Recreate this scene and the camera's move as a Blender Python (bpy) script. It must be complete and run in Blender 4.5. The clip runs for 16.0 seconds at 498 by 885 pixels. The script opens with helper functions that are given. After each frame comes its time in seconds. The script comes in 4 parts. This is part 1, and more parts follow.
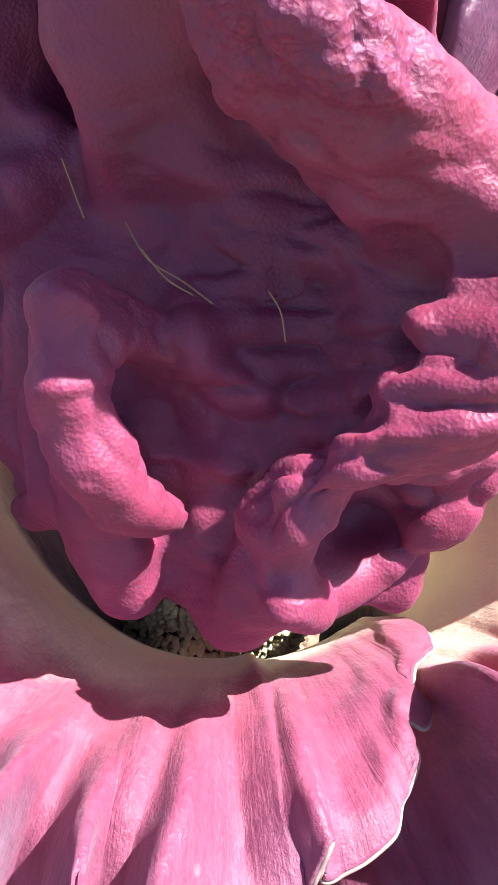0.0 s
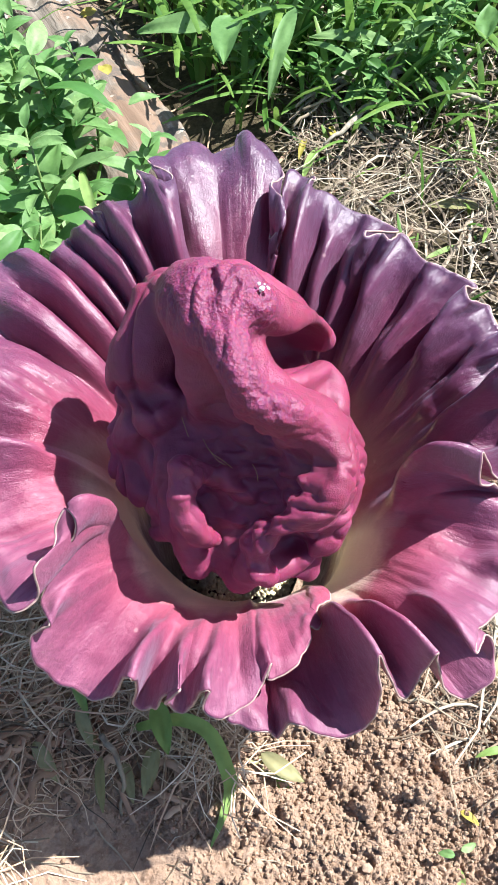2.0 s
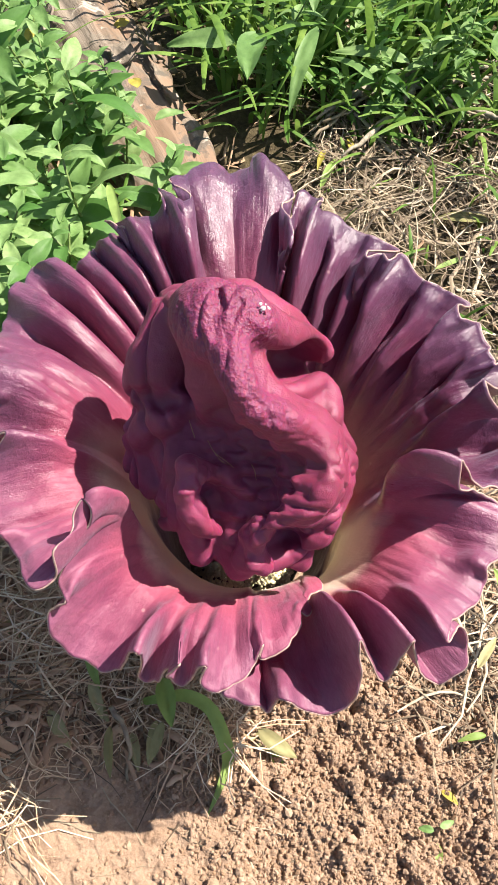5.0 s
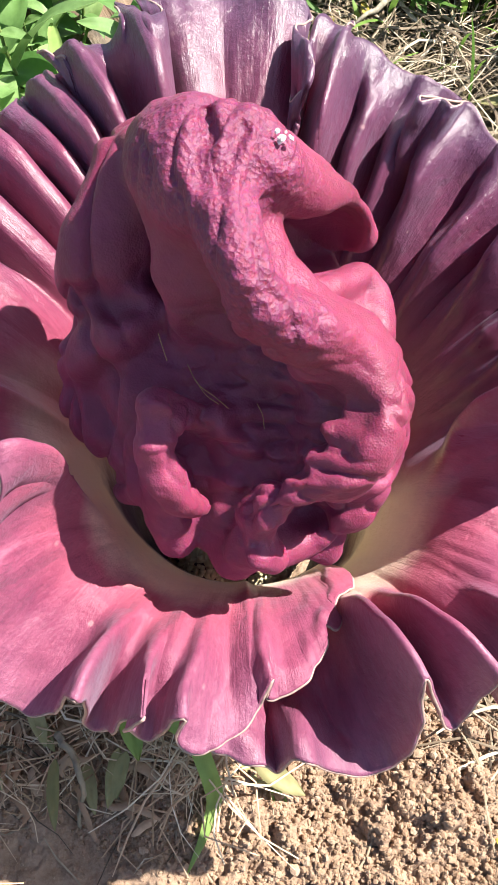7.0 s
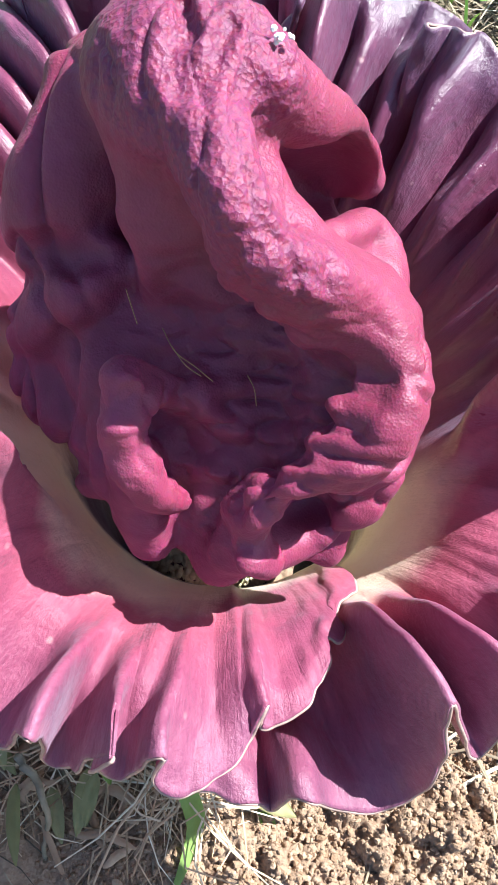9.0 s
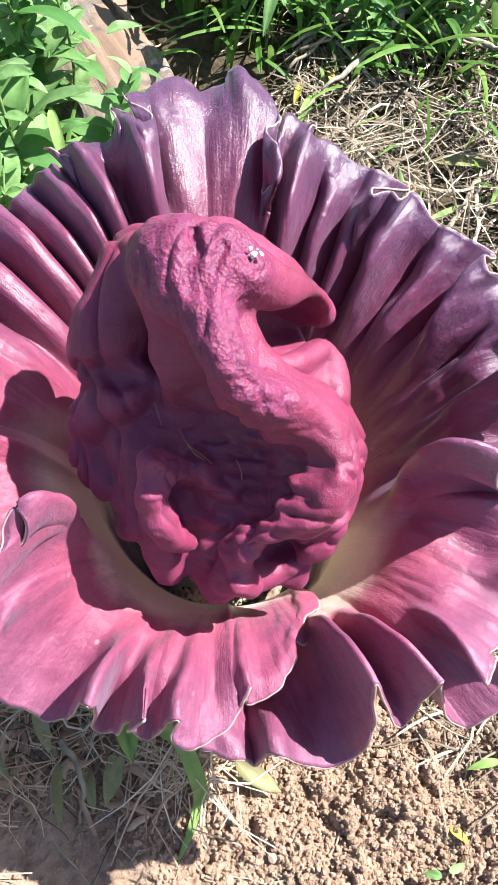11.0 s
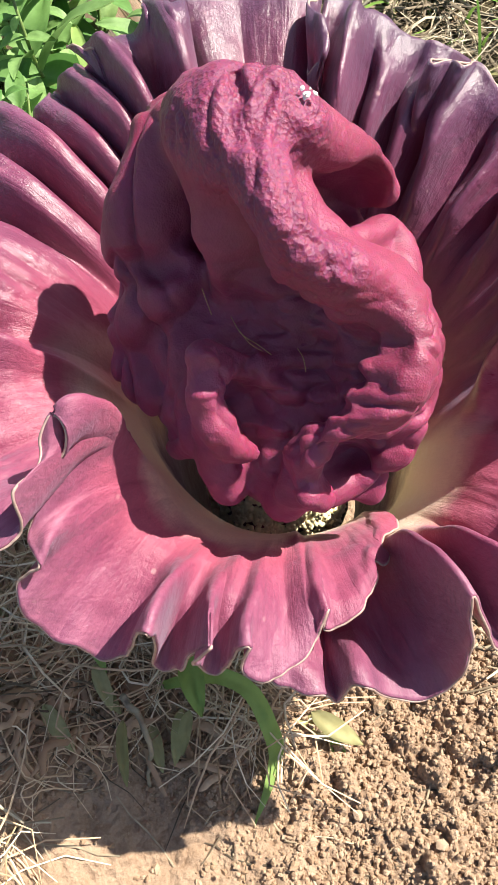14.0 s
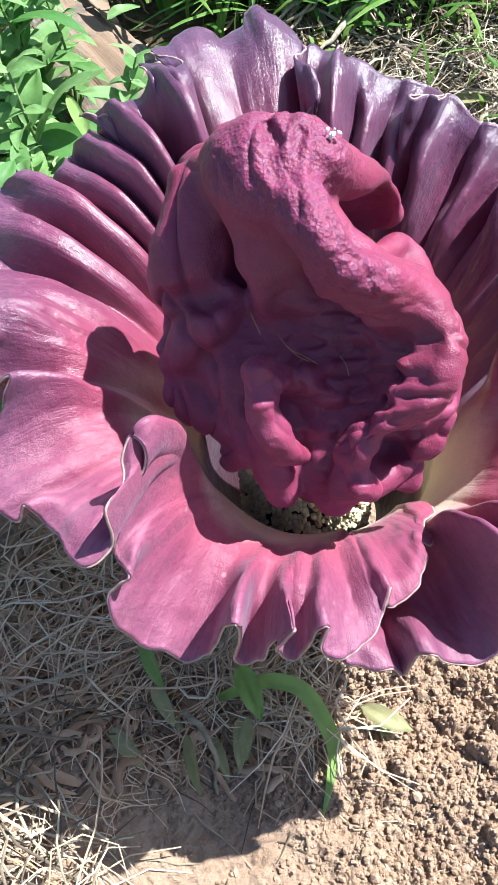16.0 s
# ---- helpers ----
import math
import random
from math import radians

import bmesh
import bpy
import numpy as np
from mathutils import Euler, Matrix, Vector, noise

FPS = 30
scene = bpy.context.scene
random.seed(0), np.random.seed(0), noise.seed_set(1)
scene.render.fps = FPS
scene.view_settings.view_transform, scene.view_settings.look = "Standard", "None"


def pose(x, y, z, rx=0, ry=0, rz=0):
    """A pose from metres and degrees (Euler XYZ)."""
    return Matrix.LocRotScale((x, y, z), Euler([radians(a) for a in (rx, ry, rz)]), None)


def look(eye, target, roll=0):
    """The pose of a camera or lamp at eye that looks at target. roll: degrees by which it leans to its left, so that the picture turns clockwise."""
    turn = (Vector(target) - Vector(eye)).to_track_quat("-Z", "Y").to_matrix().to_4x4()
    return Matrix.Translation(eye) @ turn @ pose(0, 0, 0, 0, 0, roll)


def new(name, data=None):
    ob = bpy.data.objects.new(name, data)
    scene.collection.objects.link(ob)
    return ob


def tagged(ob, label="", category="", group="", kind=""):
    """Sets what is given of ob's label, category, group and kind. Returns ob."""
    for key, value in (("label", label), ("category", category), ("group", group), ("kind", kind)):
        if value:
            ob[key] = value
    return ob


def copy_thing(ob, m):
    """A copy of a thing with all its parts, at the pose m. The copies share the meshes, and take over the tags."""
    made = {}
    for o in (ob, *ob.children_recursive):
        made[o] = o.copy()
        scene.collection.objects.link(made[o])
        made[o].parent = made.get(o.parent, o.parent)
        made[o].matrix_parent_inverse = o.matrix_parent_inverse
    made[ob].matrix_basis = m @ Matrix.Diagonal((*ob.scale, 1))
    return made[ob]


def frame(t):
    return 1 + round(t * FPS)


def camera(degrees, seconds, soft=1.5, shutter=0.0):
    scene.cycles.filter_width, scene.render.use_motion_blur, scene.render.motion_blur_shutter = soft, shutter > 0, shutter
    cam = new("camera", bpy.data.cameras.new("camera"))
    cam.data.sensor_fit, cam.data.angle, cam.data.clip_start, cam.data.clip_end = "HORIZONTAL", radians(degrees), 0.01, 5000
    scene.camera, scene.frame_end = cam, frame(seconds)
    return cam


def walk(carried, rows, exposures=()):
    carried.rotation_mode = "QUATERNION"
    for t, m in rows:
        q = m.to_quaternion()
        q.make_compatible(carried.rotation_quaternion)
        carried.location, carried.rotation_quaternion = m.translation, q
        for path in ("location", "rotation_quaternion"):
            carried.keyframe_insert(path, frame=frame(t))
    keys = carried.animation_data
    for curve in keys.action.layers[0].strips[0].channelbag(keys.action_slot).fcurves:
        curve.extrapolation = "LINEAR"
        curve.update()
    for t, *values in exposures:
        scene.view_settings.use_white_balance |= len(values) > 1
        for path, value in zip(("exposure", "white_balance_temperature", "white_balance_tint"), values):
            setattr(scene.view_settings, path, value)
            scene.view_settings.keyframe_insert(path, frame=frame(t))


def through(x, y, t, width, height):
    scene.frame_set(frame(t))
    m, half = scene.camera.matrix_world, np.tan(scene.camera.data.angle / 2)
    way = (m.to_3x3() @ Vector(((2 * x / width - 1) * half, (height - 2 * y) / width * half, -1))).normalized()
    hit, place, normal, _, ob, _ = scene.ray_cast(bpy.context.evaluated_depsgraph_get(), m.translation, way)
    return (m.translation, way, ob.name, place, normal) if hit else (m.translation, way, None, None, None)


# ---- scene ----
cam = camera(31.4, 16.0)
METRES, EYE, TILT, LEAN, TURN = 1.5, 0.535, -58.0, 0.0, 0.0
ROWS = [
    (0.0, 0.0, 0.0, 0.0, -0.0, -0.0, -0.0),
    (0.5, 0.0096, -0.0488, 0.0106, 0.63, -0.65, -0.49),
    (1.0, 0.0094, -0.1267, 0.0174, 1.49, -1.28, -0.62),
    (1.5, 0.0139, -0.2044, 0.035, 2.08, -1.25, -1.05),
    (2.0, 0.0194, -0.2455, 0.0388, 2.77, -1.01, -1.77),
    (2.5, 0.0317, -0.2787, 0.038, 3.34, -0.56, -2.43),
    (3.0, 0.0433, -0.3135, 0.0446, 3.99, -0.27, -2.74),
    (3.5, 0.0417, -0.3386, 0.0459, 4.65, -0.46, -2.98),
    (6.0, 0.0254, -0.2085, 0.0456, 3.88, -3.34, -3.71),
    (6.5, 0.0209, -0.1659, 0.0432, 3.51, -4.34, -3.54),
    (7.0, 0.0135, -0.132, 0.0338, 2.95, -4.89, -3.81),
    (7.5, 0.0114, -0.1008, 0.0302, 2.3, -5.15, -3.9),
    (8.0, 0.0111, -0.0866, 0.0278, 1.77, -5.46, -3.67),
    (8.5, 0.008, -0.0782, 0.0258, 1.41, -5.6, -3.59),
    (9.0, 0.0074, -0.0856, 0.0276, 1.14, -5.55, -3.5),
    (9.5, 0.0097, -0.1019, 0.0325, 0.86, -5.16, -3.31),
    (12.0, 0.0219, -0.2239, 0.0541, 2.41, -3.1, -3.41),
    (12.5, 0.0314, -0.2238, 0.0521, 2.85, -2.77, -2.91),
    (13.0, 0.0433, -0.1844, 0.037, 3.08, -3.65, -1.07),
    (13.5, 0.0371, -0.1647, 0.0236, 3.56, -4.5, -0.22),
    (14.0, 0.0102, -0.153, 0.016, 4.58, -4.67, -0.01),
    (14.5, -0.0021, -0.1331, -0.014, 4.96, -4.62, 0.89),
    (15.0, -0.0144, -0.1484, -0.0085, 4.89, -3.97, 1.95),
    (15.5, -0.0195, -0.1718, 0.0082, 3.98, -2.98, 4.46),
    (16.0, -0.0209, -0.1894, 0.006, 1.98, -1.93, 6.21),
]
EXPOSURES = [
    (0.0, 1.87, 6150, 5),
    (0.5, 1.72, 6100, 6),
    (1.5, 1.37, 5900, 6),
    (2.5, 1.27, 5800, 8),
    (3.5, 1.17, 6500, 9),
    (6.0, 1.20, 6900, 11),
    (7.0, 1.42, 6550, 8),
    (9.0, 1.55, 5850, 2),
    (9.5, 1.58, 5800, 4),
    (12.5, 1.30, 6050, 8),
    (13.0, 1.27, 5850, 8),
    (14.0, 1.25, 6800, 4),
    (15.0, 1.22, 6800, 5),
    (15.5, 1.32, 6000, 5),
    (16.0, 1.37, 5700, 2),
]
walk(cam, [(t, pose(0, 0, EYE, TILT, LEAN, TURN) @ pose(METRES * x, METRES * y, METRES * z, 90 + pitch, roll, yaw)) for t, x, y, z, yaw, pitch, roll in ROWS], EXPOSURES)

# ---- light ----
SUN_DIR = Vector((0.557, 0.239, 0.796)).normalized()
world = bpy.data.worlds.new("sky")
scene.world = world
world.use_nodes = True
sky = world.node_tree.nodes.new("ShaderNodeTexSky")
sky.sky_type = "NISHITA"
sky.sun_disc = False
sky.sun_elevation = math.asin(SUN_DIR.z)
sky.sun_rotation = math.atan2(SUN_DIR.x, SUN_DIR.y)
background = world.node_tree.nodes["Background"]
background.inputs["Strength"].default_value = 0.078
world.node_tree.links.new(sky.outputs["Color"], background.inputs["Color"])
sun = new("sun", bpy.data.lights.new("sun", "SUN"))
sun.data.energy, sun.data.angle, sun.data.color = 5.6, radians(0.55), (1.0, 0.95, 0.87)
sun.matrix_world = look(SUN_DIR * 10, (0, 0, 0))


# ---- materials ----
class Nodes:
    """Short hand for building a node material."""

    def __init__(self, name, roughness=0.5, specular=0.5):
        self.mat = bpy.data.materials.new(name)
        self.mat.use_nodes = True
        self.tree = self.mat.node_tree
        self.bsdf = self.tree.nodes["Principled BSDF"]
        self.bsdf.inputs["Roughness"].default_value = roughness
        self.bsdf.inputs["Specular IOR Level"].default_value = specular

    def add(self, kind, values=None, **props):
        n = self.tree.nodes.new(kind)
        for k, v in props.items():
            setattr(n, k, v)
        for k, v in (values or {}).items():
            if hasattr(v, "is_output"):
                self.tree.links.new(v, n.inputs[k])
            else:
                n.inputs[k].default_value = v
        return n

    def link(self, a, b):
        self.tree.links.new(a, b)

    def coords(self):
        return self.add("ShaderNodeTexCoord").outputs["Object"]

    def noise(self, scale, detail=4.0, rough=0.55, distort=0.0, vector=None):
        v = {"Scale": scale, "Detail": detail, "Roughness": rough, "Distortion": distort, "Vector": vector or self.coords()}
        return self.add("ShaderNodeTexNoise", v).outputs["Fac"]

    def voronoi(self, scale, vector=None, feature="F1"):
        return self.add("ShaderNodeTexVoronoi", {"Scale": scale, "Vector": vector or self.coords()}, feature=feature).outputs["Distance"]

    def ramp(self, fac, stops):
        n = self.add("ShaderNodeValToRGB", {"Fac": fac})
        e = n.color_ramp.elements
        while len(e) < len(stops):
            e.new(0.5)
        for i, (p, c) in enumerate(stops):
            e[i].position, e[i].color = p, (*c, 1)
        return n.outputs["Color"]

    def math(self, op, a, b=0.0):
        return self.add("ShaderNodeMath", {0: a, 1: b}, operation=op).outputs[0]

    def span(self, x, lo, hi, a=0.0, b=1.0):
        return self.add("ShaderNodeMapRange", {0: x, 1: lo, 2: hi, 3: a, 4: b}).outputs[0]

    def mix(self, fac, a, b, blend="MIX"):
        n = self.add("ShaderNodeMix", data_type="RGBA", blend_type=blend)
        for i, v in ((0, fac), (6, a), (7, b)):
            if hasattr(v, "is_output"):
                self.link(v, n.inputs[i])
            else:
                n.inputs[i].default_value = v if i == 0 else (*v, 1)
        return n.outputs[2]

    def bump(self, height, strength=0.5, distance=0.001, normal=None):
        v = {"Height": height, "Strength": strength, "Distance": distance}
        if normal:
            v["Normal"] = normal
        return self.add("ShaderNodeBump", v).outputs["Normal"]

    def done(self, colour=None, normal=None, roughness=None, through=0.0, through_colour=None):
        if colour:
            self.link(colour, self.bsdf.inputs["Base Color"])
        if normal:
            self.link(normal, self.bsdf.inputs["Normal"])
        if roughness:
            self.link(roughness, self.bsdf.inputs["Roughness"])
        if through:
            out = self.tree.nodes["Material Output"]
            glow = self.add("ShaderNodeBsdfTranslucent")
            self.link(through_colour or colour, glow.inputs["Color"])
            both = self.add("ShaderNodeMixShader", {0: through, 1: self.bsdf.outputs[0], 2: glow.outputs[0]})
            self.link(both.outputs[0], out.inputs["Surface"])
        return self.mat


def make_spathe_material():
    m = Nodes("spathe_skin", 0.42, 0.9)
    s = m.add("ShaderNodeAttribute", attribute_name="along").outputs["Fac"]
    front = m.add("ShaderNodeAttribute", attribute_name="front").outputs["Fac"]
    streak = m.add("ShaderNodeAttribute", attribute_name="around").outputs["Fac"]
    vec = m.add("ShaderNodeCombineXYZ", {0: m.math("MULTIPLY", streak, 8.0), 1: m.math("MULTIPLY", s, 3.0), 2: 0.0}).outputs[0]
    veins = m.noise(1.6, 5, 0.6, 0.4, vec)
    net = m.add("ShaderNodeCombineXYZ", {0: m.math("MULTIPLY", streak, 8.0), 1: m.math("MULTIPLY", s, 14.0), 2: 0.0}).outputs[0]
    fine_veins = m.noise(3.2, 6, 0.7, 1.2, net)
    blot = m.noise(22, 5, 0.6)
    s2 = m.math("ADD", s, m.span(blot, 0.25, 0.75, -0.05, 0.05))
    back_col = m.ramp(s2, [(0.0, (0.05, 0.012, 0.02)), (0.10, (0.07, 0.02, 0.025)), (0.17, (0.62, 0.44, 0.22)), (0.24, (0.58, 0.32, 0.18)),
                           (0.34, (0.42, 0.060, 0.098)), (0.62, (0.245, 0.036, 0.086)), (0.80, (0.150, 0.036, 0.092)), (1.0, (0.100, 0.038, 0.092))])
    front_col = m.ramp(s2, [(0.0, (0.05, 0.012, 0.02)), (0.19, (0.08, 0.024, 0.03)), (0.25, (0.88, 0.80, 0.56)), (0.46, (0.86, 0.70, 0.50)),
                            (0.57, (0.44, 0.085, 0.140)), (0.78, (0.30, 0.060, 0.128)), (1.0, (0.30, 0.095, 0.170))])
    col = m.mix(front, back_col, front_col)
    col = m.mix(m.math("MULTIPLY", m.span(veins, 0.42, 0.7, 0.0, 0.5), m.span(s, 0.45, 0.9)), col, (0.55, 0.40, 0.58), "MULTIPLY")
    col = m.mix(m.math("MULTIPLY", m.span(fine_veins, 0.48, 0.66, 0.0, 0.55), m.span(s, 0.35, 0.6)), col, (0.58, 0.42, 0.60), "MULTIPLY")
    col = m.mix(m.math("MULTIPLY", m.span(m.noise(11, 6, 0.7, 0.5), 0.46, 0.64, 0.0, 0.5), m.span(s, 0.3, 0.6)), col, (0.62, 0.5, 0.66), "MULTIPLY")
    col = m.mix(m.span(m.noise(70, 6, 0.65), 0.58, 0.75, 0.0, 0.22), col, (0.60, 0.22, 0.28))
    spots = m.span(m.voronoi(48), 0.05, 0.10, 0.5, 0.0)
    col = m.mix(m.math("MULTIPLY", spots, m.span(blot, 0.5, 0.6)), col, (0.6, 0.36, 0.36))
    m.link(m.math("MULTIPLY", m.span(front, 0.6, 1.0, 0.95, 0.60), m.span(s, 0.12, 0.40, 0.2, 1.0)), m.bsdf.inputs["Specular IOR Level"])
    outer = m.span(s, 0.35, 0.75, 0.25, 1.0)
    n = m.bump(m.math("MULTIPLY", veins, outer), 0.3, 0.003)
    n = m.bump(m.math("MULTIPLY", fine_veins, outer), 0.35, 0.0016, n)
    n = m.bump(m.noise(75, 5, 0.65), 0.5, 0.0034, n)
    n = m.bump(m.noise(420, 4, 0.65), 0.4, 0.0006, n)
    m.bsdf.inputs["Sheen Weight"].default_value = 0.16
    m.bsdf.inputs["Sheen Tint"].default_value = (0.8, 0.75, 1, 1)
    rough = m.math("ADD", m.span(m.noise(130, 5, 0.7), 0.3, 0.7, 0.26, 0.46), m.span(front, 0.55, 1.0, 0.0, 0.16))
    return m.done(col, n, rough, 0.22, m.mix(m.span(s, 0.2, 0.5, 0.0, 0.6), col, (0.90, 0.16, 0.30)))


def make_appendix_material():
    m = Nodes("appendix_skin", 0.55, 0.6)
    m.bsdf.inputs["Specular Tint"].default_value = (1, 0.82, 0.95, 1)
    big = m.noise(14, 5, 0.6)
    warp = m.noise(40, 3, 0.6, 1.2)
    col = m.ramp(big, [(0.25, (0.120, 0.011, 0.034)), (0.5, (0.182, 0.019, 0.056)), (0.75, (0.235, 0.037, 0.092))])
    col = m.mix(m.span(warp, 0.55, 0.75, 0.0, 0.35), col, (0.19, 0.026, 0.078))
    pores = m.voronoi(950)
    coarse = m.voronoi(420)
    n = m.bump(m.noise(75, 4, 0.6, 0.6), 0.22, 0.003)
    n = m.bump(pores, 0.45, 0.0004, n)
    warty = m.add("ShaderNodeAttribute", attribute_name="warty").outputs["Fac"]
    dents = m.math("MULTIPLY", m.math("ADD", m.noise(170, 5, 0.7, 1.5), coarse), m.span(warty, 0, 1, 0.15, 1.0))
    n = m.bump(dents, 0.55, 0.0014, n)
    m.bsdf.inputs["Sheen Weight"].default_value = 0.03
    m.bsdf.inputs["Sheen Tint"].default_value = (0.95, 0.8, 1, 1)
    m.bsdf.inputs["Subsurface Weight"].default_value = 0.45
    m.bsdf.inputs["Subsurface Radius"].default_value = (0.011, 0.0006, 0.0032)
    m.bsdf.inputs["Subsurface Scale"].default_value = 1.0
    pit = m.math("MULTIPLY", m.span(coarse, 0.25, 0.6, 0.0, 0.5), m.span(warty, 0.2, 1.0))
    col = m.mix(pit, col, (0.10, 0.012, 0.07))
    return m.done(col, n, m.span(warp, 0.3, 0.7, 0.52, 0.66))


def make_leaf_material(name, dark, light, through=0.35, rough=0.52):
    m = Nodes(name, rough, 0.35)
    rnd = m.add("ShaderNodeObjectInfo").outputs["Random"]
    isl = m.add("ShaderNodeNewGeometry").outputs["Random Per Island"]
    both = m.math("FRACT", m.math("ADD", rnd, isl))
    col = m.mix(both, dark, light)
    col = m.mix(m.span(m.noise(60, 4, 0.6), 0.4, 0.7, 0, 0.5), col, tuple(0.65 * c for c in dark))
    col = m.mix(m.span(m.noise(25, 3, 0.6), 0.66, 0.74, 0, 0.45), col, (0.42, 0.36, 0.10))
    n = m.bump(m.noise(220, 3, 0.6), 0.25, 0.0008)
    return m.done(col, n, None, through)


def make_straw_material(name, stops):
    m = Nodes(name, 0.65, 0.35)
    isl = m.add("ShaderNodeNewGeometry").outputs["Random Per Island"]
    col = m.ramp(isl, stops)
    col = m.mix(m.span(m.noise(90, 4, 0.65), 0.4, 0.7, 0, 0.6), col, (0.55, 0.5, 0.45), "MULTIPLY")
    return m.done(col, m.bump(m.noise(500, 3, 0.6), 0.4, 0.0006), None, 0.1)


def make_soil_material():
    m = Nodes("dry_soil", 0.95, 0.15)
    big, mid, fine = m.noise(5, 4, 0.6), m.noise(45, 6, 0.65), m.noise(420, 5, 0.7)
    col = m.ramp(mid, [(0.25, (0.22, 0.134, 0.088)), (0.5, (0.305, 0.202, 0.142)), (0.75, (0.38, 0.265, 0.192))])
    col = m.mix(m.span(fine, 0.4, 0.7, 0, 0.5), col, (0.43, 0.312, 0.225))
    xyz = m.add("ShaderNodeSeparateXYZ", {0: m.coords()})
    ragged = m.span(big, 0.3, 0.7, -0.18, 0.18)
    litter = m.math("ADD", xyz.outputs[1], ragged)
    col = m.mix(m.span(litter, 0.28, 0.5), col, m.ramp(m.noise(70, 6, 0.7), [(0.3, (0.03, 0.022, 0.013)), (0.55, (0.085, 0.066, 0.038)), (0.8, (0.17, 0.135, 0.08))]))
    away = m.add("ShaderNodeVectorMath", {0: m.coords(), 1: (0.0, 0.3, 0.0)}, operation="DISTANCE").outputs["Value"]
    col = m.mix(m.span(m.math("ADD", away, ragged), 1.3, 2.2), col, m.ramp(m.noise(3, 6, 0.7), [(0.3, (0.03, 0.07, 0.012)), (0.7, (0.09, 0.14, 0.03))]))
    n = m.bump(fine, 0.8, 0.002)
    n = m.bump(m.noise(130, 5, 0.65), 0.7, 0.005, n)
    return m.done(col, n)


def make_clod_material():
    m = Nodes("soil_clod", 0.95, 0.15)
    isl = m.add("ShaderNodeNewGeometry").outputs["Random Per Island"]
    col = m.ramp(isl, [(0.0, (0.28, 0.178, 0.118)), (0.5, (0.35, 0.238, 0.166)), (1.0, (0.44, 0.318, 0.234))])
    col = m.mix(m.span(m.noise(300, 5, 0.7), 0.35, 0.7, 0, 0.45), col, (0.25, 0.155, 0.09))
    return m.done(col, m.bump(m.noise(500, 5, 0.7), 0.8, 0.0015))


def make_wood_material():
    m = Nodes("weathered_wood", 0.8, 0.3)
    vec = m.add("ShaderNodeMapping", {0: m.coords(), 3: (1.0, 0.08, 1.0)}).outputs[0]
    grain = m.noise(60, 6, 0.65, 0.6, vec)
    patch = m.noise(9, 5, 0.65)
    col = m.ramp(grain, [(0.3, (0.075, 0.056, 0.042)), (0.5, (0.17, 0.135, 0.105)), (0.72, (0.30, 0.25, 0.20))])
    col = m.mix(m.span(patch, 0.48, 0.60, 0, 0.7), col, (0.23, 0.14, 0.09))
    col = m.mix(m.span(m.noise(14, 6, 0.7, 0.8), 0.55, 0.62, 0, 0.75), col, (0.085, 0.075, 0.065))
    col = m.mix(m.span(m.noise(21, 5, 0.65, 0.5), 0.60, 0.66, 0, 0.7), col, (0.52, 0.45, 0.38))
    col = m.mix(m.span(m.noise(30, 5, 0.7), 0.6, 0.72, 0, 0.7), col, (0.08, 0.055, 0.035))
    return m.done(col, m.bump(grain, 0.8, 0.004))


def plain(name, colour, rough=0.6, vary=0.25, scale=120, through=0.0):
    m = Nodes(name, rough, 0.4)
    n = m.noise(scale, 5, 0.65)
    col = m.mix(m.span(n, 0.3, 0.7), tuple(c * (1 - vary) for c in colour), tuple(min(1, c * (1 + vary)) for c in colour))
    return m.done(col, m.bump(n, 0.3, 0.001), None, through)


SPATHE = make_spathe_material()
APPENDIX = make_appendix_material()
MARGIN = plain("pale_margin", (0.46, 0.31, 0.28), 0.5, 0.25, 200, 0.2)
CREAM = plain("cream_anther", (0.84, 0.73, 0.46), 0.55, 0.15, 500)
MAROON = plain("dark_maroon", (0.07, 0.012, 0.02), 0.5, 0.4)
STALK = plain("mottled_stalk", (0.10, 0.11, 0.05), 0.6, 0.4, 60)
WEED = make_leaf_material("weed_leaf", (0.09, 0.22, 0.05), (0.33, 0.48, 0.19), 0.42)
YELLOW = make_leaf_material("yellow_leaf", (0.40, 0.33, 0.06), (0.55, 0.45, 0.10), 0.35)
BROWN = make_leaf_material("brown_leaf", (0.34, 0.20, 0.12), (0.62, 0.43, 0.29), 0.15, 0.8)
GRASS = make_leaf_material("grass_blade", (0.07, 0.175, 0.026), (0.24, 0.37, 0.08), 0.40)
BLADE = make_leaf_material("broad_blade", (0.28, 0.42, 0.11), (0.36, 0.50, 0.16), 0.45)
WILTED = make_leaf_material("wilted_leaf", (0.30, 0.28, 0.12), (0.46, 0.42, 0.22), 0.3, 0.7)
STEM = plain("green_stem", (0.14, 0.20, 0.06), 0.5, 0.3)
STRAW = make_straw_material("dry_straw", [(0.0, (0.06, 0.044, 0.03)), (0.35, (0.19, 0.14, 0.095)), (0.7, (0.40, 0.32, 0.225)), (1.0, (0.60, 0.53, 0.41))])
CHAFF = make_straw_material("brown_chaff", [(0.0, (0.05, 0.034, 0.024)), (0.4, (0.15, 0.10, 0.066)), (0.75, (0.30, 0.215, 0.145)), (1.0, (0.52, 0.43, 0.32))])
TWIG = make_straw_material("grey_twig", [(0.0, (0.18, 0.14, 0.10)), (1.0, (0.46, 0.38, 0.27))])
